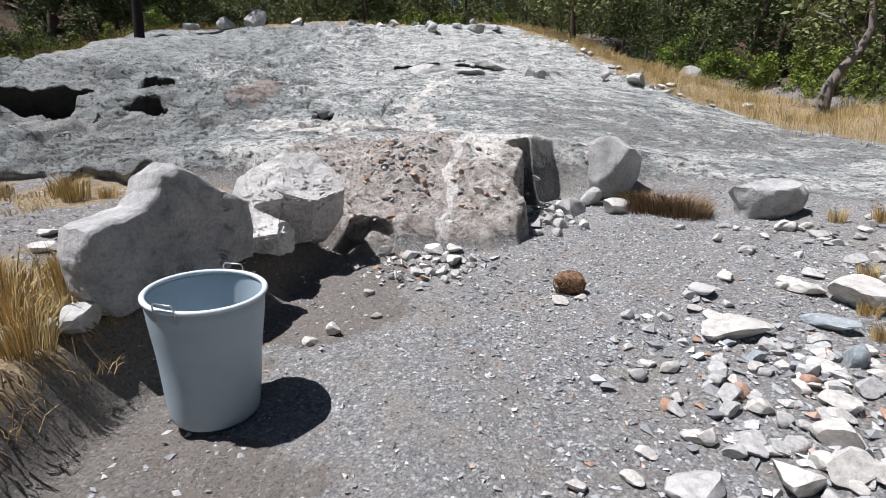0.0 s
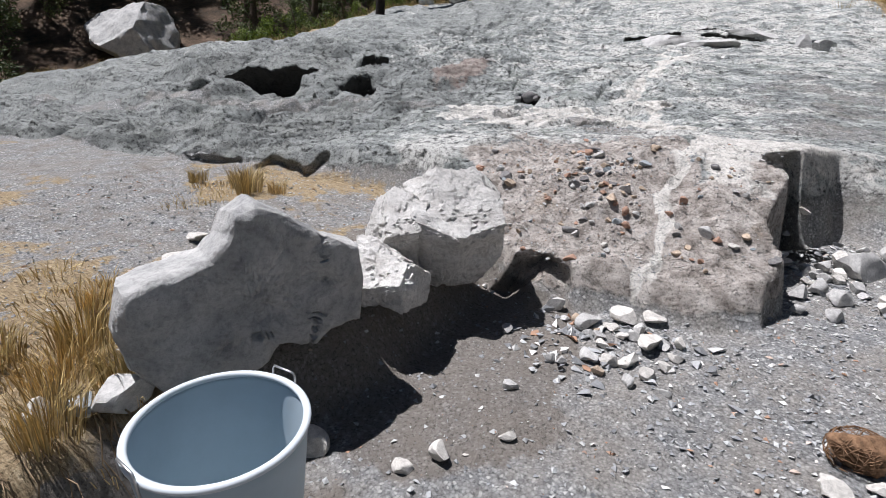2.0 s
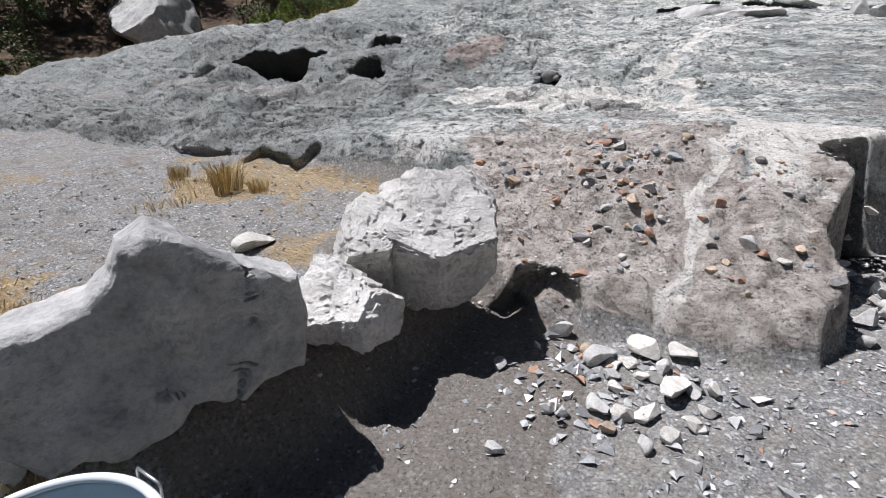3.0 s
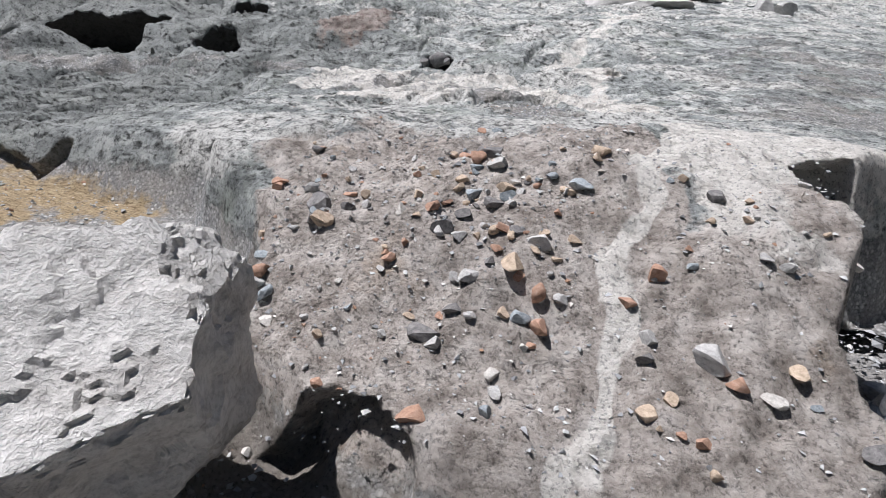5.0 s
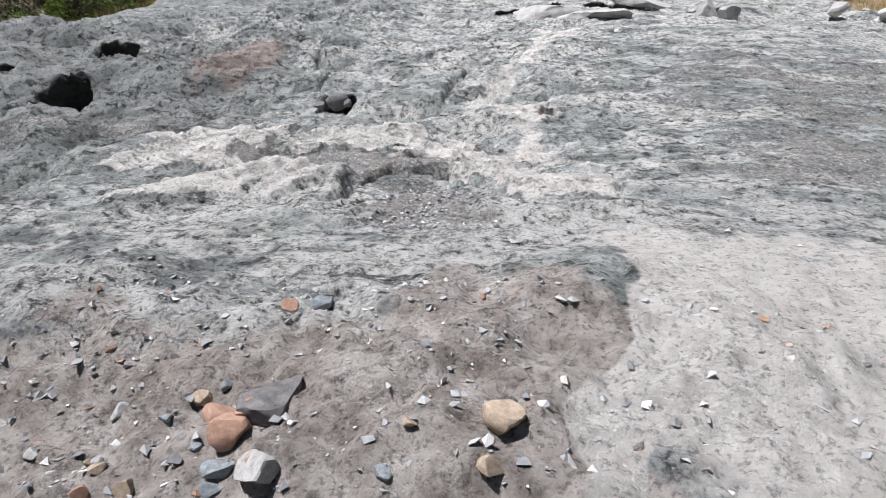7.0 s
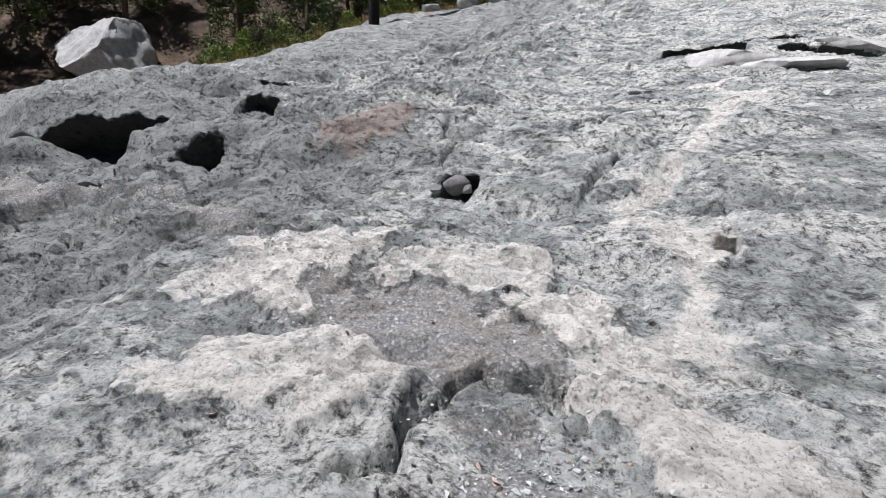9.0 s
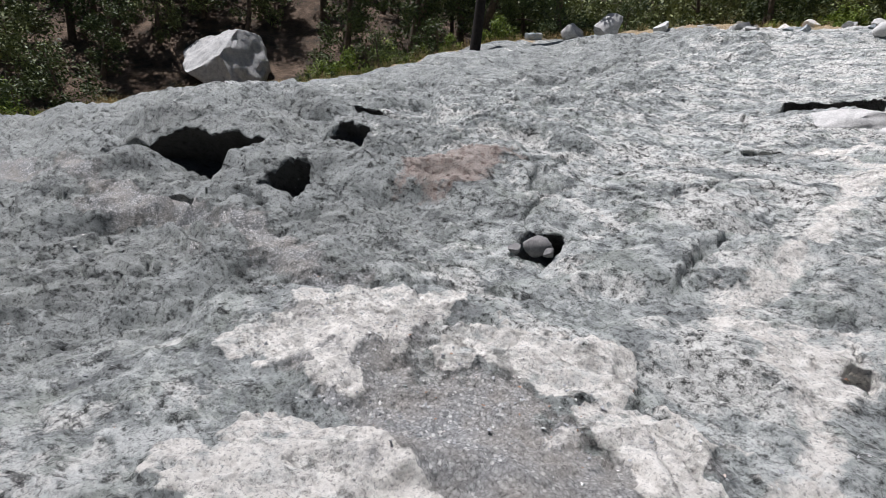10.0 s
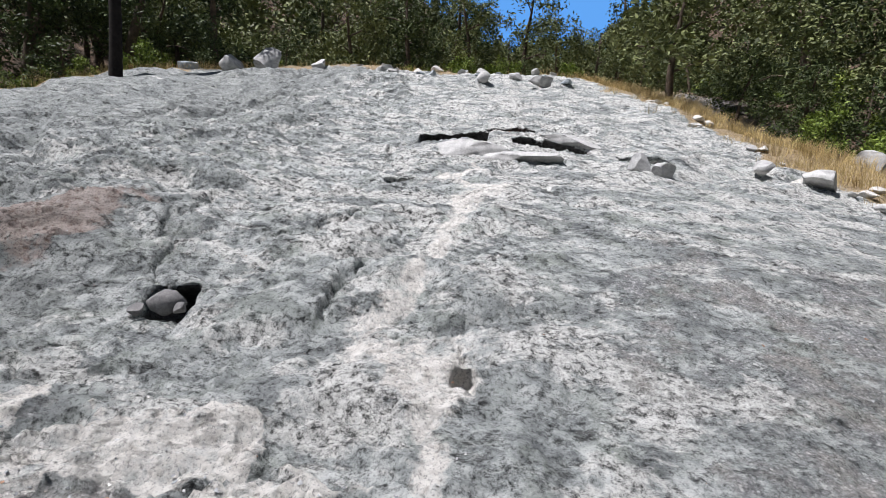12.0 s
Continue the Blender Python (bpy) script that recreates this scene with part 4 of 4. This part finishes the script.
big = [("white", 1.67, 2.98, 0.44, 0.25), ("grey", 1.75, 3.52, 0.26, 0.3), ("blue", 2.26, 3.02, 0.33, 0.35), ("white", 2.72, 3.32, 0.48, 0.45), ("white", 2.48, 3.58, 0.36, 0.25), ("white", 1.87, 2.49, 0.15, 0.7),
       ("blue", 2.09, 2.58, 0.17, 0.9), ("white", 1.58, 1.96, 0.20, 0.7), ("white", 1.49, 1.79, 0.20, 0.7), ("white", 1.29, 1.75, 0.24, 0.45), ("white", 0.69, 1.79, 0.10, 0.6), ("white", 0.47, 1.76, 0.09, 0.6),
       ("grey", 1.34, 2.47, 0.12, 0.8), ("grey", 1.22, 1.93, 0.12, 0.9), ("grey", 0.92, 1.74, 0.26, 0.35), ("white", -0.72, 3.06, 0.14, 0.65), ("white", -0.85, 2.95, 0.10, 0.6), ("white", -0.49, 3.29, 0.10, 0.45),
       ("white", 0.73, 3.44, 0.14, 0.5), ("white", 0.90, 3.52, 0.10, 0.5), ("white", 2.05, 3.81, 0.19, 0.4), ("grey", 1.56, 2.48, 0.11, 0.6), ("grey", 1.19, 3.0, 0.09, 0.7), ("white", 3.3, 4.67, 0.2, 0.6),
       ("white", -1.30, 2.92, 0.20, 0.7), ("grey", -1.88, 2.50, 0.24, 0.7), ("white", -2.08, 2.28, 0.13, 0.9), ("blue", -1.98, 2.38, 0.16, 0.7), ("white", -2.6, 4.33, 0.30, 0.45), ("white", -3.18, 4.0, 0.24, 0.35),
       ("white", -2.9, 3.63, 0.22, 0.4), ("white", 1.4, 2.2, 0.16, 0.5), ("white", 1.75, 2.2, 0.17, 0.6), ("orange", 1.32, 2.3, 0.10, 0.5), ("white", 1.05, 2.05, 0.13, 0.4), ("grey", 1.95, 2.3, 0.15, 0.6)]
for i, (c, x, y, k, f) in enumerate(big):
    stone(c, x, y, k, f, i * 67, i, 0.2, "lying on the gravel", "larger loose stones", detail=3)
rnd = random.Random(21)
for i in range(480):
    x, y = rnd.triangular(0.7, 2.5, 1.75), rnd.triangular(0.9, 3.6, 1.9)
    k = rnd.triangular(0.025, 0.14, 0.045)
    stone(rnd.choice(["white"] * 6 + ["grey"] * 5 + ["blue", "orange"]), x, y, k, rnd.uniform(0.4, 0.8), rnd.uniform(0, 360), i, 0.2, "in a rubble pile", "rubble pile stones", tip=rnd.uniform(-15, 15))
for i in range(80):
    x, y = rnd.uniform(2.2, 4.2), rnd.uniform(3.4, 5.2)
    stone(rnd.choice(["white"] * 4 + ["grey"] * 2), x, y, rnd.uniform(0.04, 0.17), rnd.uniform(0.4, 0.8), rnd.uniform(0, 360), i, 0.2, "beside the dry grass", "rubble pile stones")
# rubble under the mound's lip
for i, (c, x, y, k, f) in enumerate((("grey", -0.6, 4.66, 0.15, 0.6), ("grey", -0.34, 4.43, 0.19, 0.6), ("white", 0.01, 4.29, 0.21, 0.55), ("white", -0.15, 4.58, 0.18, 0.6), ("white", 0.02, 4.62, 0.16, 0.6), ("white", -0.07, 4.10, 0.14, 0.5), ("grey", -0.27, 4.06, 0.14, 0.5), ("orange", -0.46, 4.28, 0.08, 0.6), ("white", 0.12, 4.1, 0.12, 0.3))):
    stone(c, x, y, k, f, i * 50, i, 0.1, "under the crumbling lip", "rubble under the lip", detail=3, tip=i * 7 - 20)
for i in range(190):
    x, y = rnd.triangular(-0.85, 0.6, -0.25), rnd.triangular(3.6, 4.68, 4.4)
    stone(rnd.choice(["white"] * 3 + ["grey"] * 5 + ["tan"]), x, y, rnd.triangular(0.02, 0.115, 0.03), rnd.uniform(0.4, 0.9), rnd.uniform(0, 360), i, 0.15, "under the crumbling lip", "rubble under the lip", tip=rnd.uniform(-25, 25))
for i in range(60):
    x, y = rnd.triangular(0.72, 1.5, 1.0), rnd.triangular(4.9, 6.5, 5.9)
    stone(rnd.choice(["white"] * 3 + ["grey"] * 4), x, y, rnd.uniform(0.04, 0.14), rnd.uniform(0.5, 0.9), rnd.uniform(0, 360), i, 0.15, "in the hollow by the mound", "rubble by the hollow", tip=rnd.uniform(-25, 25))


def boulder(mat, at, size, seed, turn, label, detail=4, tip=(0, 0), name="boulder"):
    ob = part(name, rock_bmesh(size, seed, 9, 0.08, detail), mat)
    tagged(ob, label, "boulder")
    set_normals_hard(ob, 34)
    ob.matrix_basis = pose(at[0], at[1], at[2], tip[0], tip[1], turn)
    return ob


boulder(GREY, (1.90, 6.45, 1.05), (0.80, 0.56, 0.80), 63, 10, "large pale grey block wedged above the rubble", tip=(-12, 5))
boulder(GREY, (1.32, 5.78, 0.60), (0.36, 0.30, 0.26), 52, 20, "rounded grey rock at the mound's foot", 3)
boulder(WHITE, (1.80, 5.72, 0.62), (0.38, 0.28, 0.20), 53, 5, "white flat-topped rock at the mound's foot", 3)
boulder(GREY, (1.62, 6.1, 0.70), (0.30, 0.24, 0.22), 54, 40, "grey rock in the rubble by the mound", 3)
boulder(SLAB, (3.22, 5.55, 0.76), (0.98, 0.64, 0.62), 71, 12, "weathered grey boulder at the slope's foot", 4)
boulder(DARK, (-2.50, 10.44, 1.86), (0.32, 0.20, 0.20), 56, 10, "grey rock lodged in a vent hole", 3)
boulder(DARK, (-2.33, 10.36, 1.84), (0.12, 0.10, 0.10), 57, 80, "small grey rock lodged in a vent hole", 3)
boulder(DARK, (-2.62, 10.30, 1.82), (0.12, 0.11, 0.10), 58, 30, "small grey rock lodged in a vent hole", 3)
for i, (x, y, z, w, h, lab) in enumerate(((-10.5, 29.6, 7.75, 1.35, 1.3, "large rounded grey boulder on the crest"), (-13.4, 28.3, 7.3, 1.0, 1.15, "blue-grey boulder on the crest"), (-11.9, 29.2, 7.4, 1.1, 0.85, "low grey boulder on the crest"),
                                        (-8.6, 31.0, 7.75, 1.0, 0.7, "pale boulder on the crest"), (1.2, 27.2, 6.6, 0.9, 0.6, "pale boulder by the dry shrubs"), (9.4, 21.8, 3.7, 1.3, 0.8, "pale boulder in the dry grass"),
                                        (5.9, 17.4, 3.2, 0.9, 0.45, "low pale rock at the edge of the slope"), (5.0, 17.9, 3.45, 0.5, 0.35, "small grey rock at the edge of the slope"), (2.25, 16.2, 3.3, 0.42, 0.4, "dark grey rock on the dome"), (2.55, 15.9, 3.2, 0.40, 0.3, "pale rock on the dome"),
                                        (-0.7, 16.8, 3.45, 1.1, 0.42, "rounded ledge of pale rock below the vents"), (0.2, 16.3, 3.32, 1.05, 0.42, "rounded ledge of pale rock below the vents"), (1.3, 18.6, 3.85, 1.0, 0.4, "rounded ledge of grey rock by the vents"), (-7.0, 31.5, 7.7, 0.7, 0.5, "small pale boulder on the crest"))):
    zz = float(land(np.array([x]), np.array([y]))[0][0])
    flat = i in (10, 11, 12)
    boulder(SLAB if i in (8,) else BLUE if i == 1 else GREY, (x, y, zz + h * (0.05 if flat else 0.28)), (w * (1.5 if flat else 1), w * 0.8, h), 70 + i, 10 if flat else i * 40, lab, 4)
big_boulder = boulder(SLAB, BIGB, (5.4, 4.4, 4.7), 66, -20, "huge pale boulder among bushes beyond the dome", 5, (0, -20))

rnd = random.Random(61)
for i in range(26):
    x, y = rnd.uniform(-7, 3), rnd.triangular(26, 32.5, 31.5)
    stone(rnd.choice(["grey", "white", "grey", "blue"]), x, y, rnd.uniform(0.25, 0.7), rnd.uniform(0.4, 0.8), rnd.uniform(0, 360), i, 0.25, "scattered along the crest", "crest rubble", detail=3)
for i in range(22):
    y = rnd.uniform(14, 27)
    x = float(right_edge(y)) + rnd.gauss(-0.4, 0.6)
    stone(rnd.choice(["white", "white", "grey"]), x, y, rnd.uniform(0.15, 0.5), rnd.uniform(0.4, 0.7), rnd.uniform(0, 360), i, 0.25, "along the dry grass edge", "edge rubble", detail=3)

# brown clump of matted roots on the gravel
clump = rock_bmesh((0.23, 0.21, 0.18), 91, 4, 0.12, 4)
rnd = random.Random(31)
straws = [clump]
for _ in range(160):
    d = Vector((rnd.gauss(0, 1), rnd.gauss(0, 1), rnd.gauss(0.2, 0.8))).normalized()
    t = d.orthogonal().normalized()
    t = Matrix.Rotation(rnd.uniform(0, 6.28), 3, d) @ t
    p = Vector((d.x * 0.108, d.y * 0.10, d.z * 0.088))
    straws.append(limb([p - t * 0.035, p + d * 0.007, p + t * 0.035], 0.0022, 0.0012, 4))
clod = part("root_clod", merge(*straws), plain("matted_brown_roots", (0.22, 0.13, 0.075), 0.95, 0.55, 40.0, depth=0.02))
tagged(clod, "brown clod of matted roots lying on gravel", "root clod")
clod.matrix_basis = pose(0.85, 3.66, height(0.85, 3.66) + 0.07)

# stones set in the mound
rnd = random.Random(77)
PLACE, GRP = "bedded in the earthy mound", ""
fixed = [("orange", -0.56, 4.82, 0.10), ("white", -0.36, 5.02, 0.07), ("grey", -0.34, 4.95, 0.07), ("tan", 0.11, 4.97, 0.08), ("orange", 0.34, 5.06, 0.09), ("white", 0.43, 5.05, 0.07), ("tan", -0.48, 5.40, 0.07), ("grey", -0.30, 5.38, 0.11), ("blue", -0.47, 5.57, 0.08), ("blue", -0.62, 5.60, 0.09),
         ("blue", -0.20, 5.66, 0.10), ("tan", -1.19, 5.36, 0.10), ("dark", -1.25, 5.45, 0.13), ("orange", -1.52, 5.56, 0.09), ("dark", -0.62, 5.90, 0.17), ("orange", -0.72, 5.86, 0.09), ("orange", -0.66, 5.80, 0.10), ("grey", -0.55, 5.72, 0.10), ("grey", 0.28, 5.12, 0.14), ("tan", 0.50, 5.15, 0.09),
         ("orange", 0.02, 5.26, 0.07), ("grey", -0.52, 5.25, 0.10), ("tan", -0.38, 5.28, 0.12), ("dark", -0.62, 5.08, 0.13), ("orange", -0.24, 5.15, 0.10), ("blue", -0.32, 5.17, 0.08), ("blue", -0.68, 6.25, 0.08), ("orange", -0.76, 6.22, 0.06)]
for i, (c, x, y, k) in enumerate(fixed):
    stone(c, x, y, k, 0.6, i * 71, i, 0.38, PLACE, GRP, "bedded", detail=2, tip=rnd.uniform(-20, 20))
for i in range(250):
    x, y = rnd.uniform(-1.55, 0.72), rnd.triangular(4.74, 6.0, 5.55)
    if abs(x + 0.03) < 0.11 or (x > 0.1 and rnd.random() < 0.6):
        continue
    stone(rnd.choice(["grey"] * 6 + ["dark"] * 2 + ["tan"] * 4 + ["orange"] * 3 + ["blue"] * 2 + ["white"]), x, y, rnd.choice([0.025, 0.03, 0.04, 0.04, 0.055, 0.07]) * rnd.uniform(0.8, 1.3), rnd.uniform(0.5, 0.9), rnd.uniform(0, 360), i, 0.38, PLACE, GRP, "bedded", tip=rnd.uniform(-25, 25))


# ---- gravel: loose chips, too many to count ----
def chips(name, spots, seed, mat, label):
    rnd = np.random.RandomState(seed)
    base = np.array([(1, 0, 0), (-1, 0, 0), (0, 1, 0), (0, -1, 0), (0, 0, 1), (0, 0, -1)], float)
    tri = np.array([(0, 2, 4), (2, 1, 4), (1, 3, 4), (3, 0, 4), (2, 0, 5), (1, 2, 5), (3, 1, 5), (0, 3, 5)])
    V, Fc = [], []
    for i, (x, y, z, k) in enumerate(spots):
        q = base * (np.array([1, 0.7, 0.45]) * k * 0.5) * rnd.uniform(0.6, 1.3, (6, 1)) + rnd.normal(0, 0.12 * k, (6, 3))
        a = rnd.uniform(0, 6.28)
        c, s = math.cos(a), math.sin(a)
        q = np.stack([q[:, 0] * c - q[:, 1] * s, q[:, 0] * s + q[:, 1] * c, q[:, 2]], 1) + (x, y, z + 0.12 * k)
        V.append(q)
        Fc.append(tri + 6 * i)
    me = bpy.data.meshes.new(name)
    me.from_pydata(np.concatenate(V).tolist(), [], np.concatenate(Fc).tolist())
    me.materials.append(mat)
    return tagged(new(name, me), label, "gravel", kind="stuff")


def chip_material():
    m, nt, b = material("stone_chips", 0.9)
    isl = node(nt, "ShaderNodeNewGeometry").outputs["Random Per Island"]
    c = ramp(nt, isl, (0.0, (0.24, 0.245, 0.25)), (0.5, (0.44, 0.45, 0.455)), (0.8, (0.58, 0.585, 0.57)), (0.93, (0.84, 0.82, 0.78)), (0.97, (0.45, 0.28, 0.19)))
    c = mix(nt, 0.5, c, ramp(nt, noise_tex(nt, coords(nt), 90, 4), grey(0.3, 0.5), grey(0.7, 1.0)), 'MULTIPLY')
    nt.links.new(c, b.inputs["Base Color"])
    return m


CHIPS = chip_material()
rs = np.random.RandomState(5)


def heights(x, y):
    z, s, o = land(x, y)
    return z + relief(x, y, s, o), s


def scatter(n, x0, x1, y0, y1, k0, k1, flat_only=True, dens=None):
    x, y = rs.uniform(x0, x1, n), rs.uniform(y0, y1, n)
    z, s = heights(x, y)
    k = k0 + (k1 - k0) * rs.uniform(0, 1, n) ** 3
    keep = (s < 0.25) if flat_only else (s > 0.5)
    if dens is not None:
        keep &= rs.uniform(0, 1, n) < dens(x, y)
    return [(a, b, c, d) for a, b, c, d, e in zip(x, y, z, k, keep) if e]


chips("gravel", scatter(30000, -1.5, 3.2, 0.8, 6.4, 0.008, 0.042, dens=lambda x, y: 0.25 + 0.75 * step(x, -0.6, 0.8)) + scatter(5000, -5.5, -1.6, 2.5, 6.0, 0.01, 0.04) + scatter(1500, 3, 6, 2.5, 6, 0.015, 0.06),
      6, CHIPS, "loose grey stone chips on the flat ground")
chips("scree", scatter(2600, -1.3, 0.1, 6.9, 7.75, 0.008, 0.03, False, lambda x, y: np.exp(-((x + 0.62) / 0.28) ** 2)) + scatter(2200, -3.4, -0.6, 7.9, 9.0, 0.008, 0.03, False, lambda x, y: 0.15 + 0.6 * (vnoise(x * 1.5, y * 2, 3) > 0.1))
      + scatter(4000, -1.5, 0.8, 4.75, 6.4, 0.008, 0.03, False, lambda x, y: np.where(x < -0.1, 0.9, 0.35)) + scatter(3000, -6, 4, 6.5, 14, 0.01, 0.035, False, lambda x, y: 0.4 + 0 * x),
      7, CHIPS, "fine grey scree lying in dips of the rock")

chips("rubble", SMALL, 8, CHIPS, "small broken stones among the larger rubble")
# small fires in the vents
FIRE, fnt, fb = material("gas_flame", 1.0)
fb.inputs["Base Color"].default_value = (0.3, 0.05, 0.01, 1)
fb.inputs["Emission Color"].default_value = (1.0, 0.22, 0.06, 1)
fb.inputs["Emission Strength"].default_value = 0.8
for x, y, k in ((0.05, 20.15, 0.26), (0.35, 20.1, 0.2)):
    bm = limb([Vector((0, 0, 0)), Vector((0.05, 0, 0.3)), Vector((-0.03, 0, 0.6)), Vector((0.04, 0, 1.0))], 0.3, 0.02, 8)
    fl = part("flame", bm, FIRE)
    tagged(fl, "small orange gas flame in a rock vent", "flame")
    fl.matrix_basis = pose(x, y, height(x, y) - 0.28) @ Matrix.Scale(k, 4)

# clear blue sky behind the far hills
SKY, snt, sb = material("blue_sky", 1.0)
sb.inputs["Base Color"].default_value = (0, 0, 0, 1)
sb.inputs["Emission Color"].default_value = (0.10, 0.30, 0.66, 1)
sb.inputs["Emission Strength"].default_value = 1.0
bm = bmesh.new()
ring = [(math.sin(a) * 900, math.cos(a) * 900) for a in np.linspace(-1.2, 1.2, 25)]
low, high = [bm.verts.new((x, y, -60)) for x, y in ring], [bm.verts.new((x, y, 420)) for x, y in ring]
for k in range(24):
    bm.faces.new((low[k], high[k], high[k + 1], low[k + 1]))
tagged(part("backdrop", bm, SKY), "clear blue sky beyond the wooded hills", "sky", kind="structure")
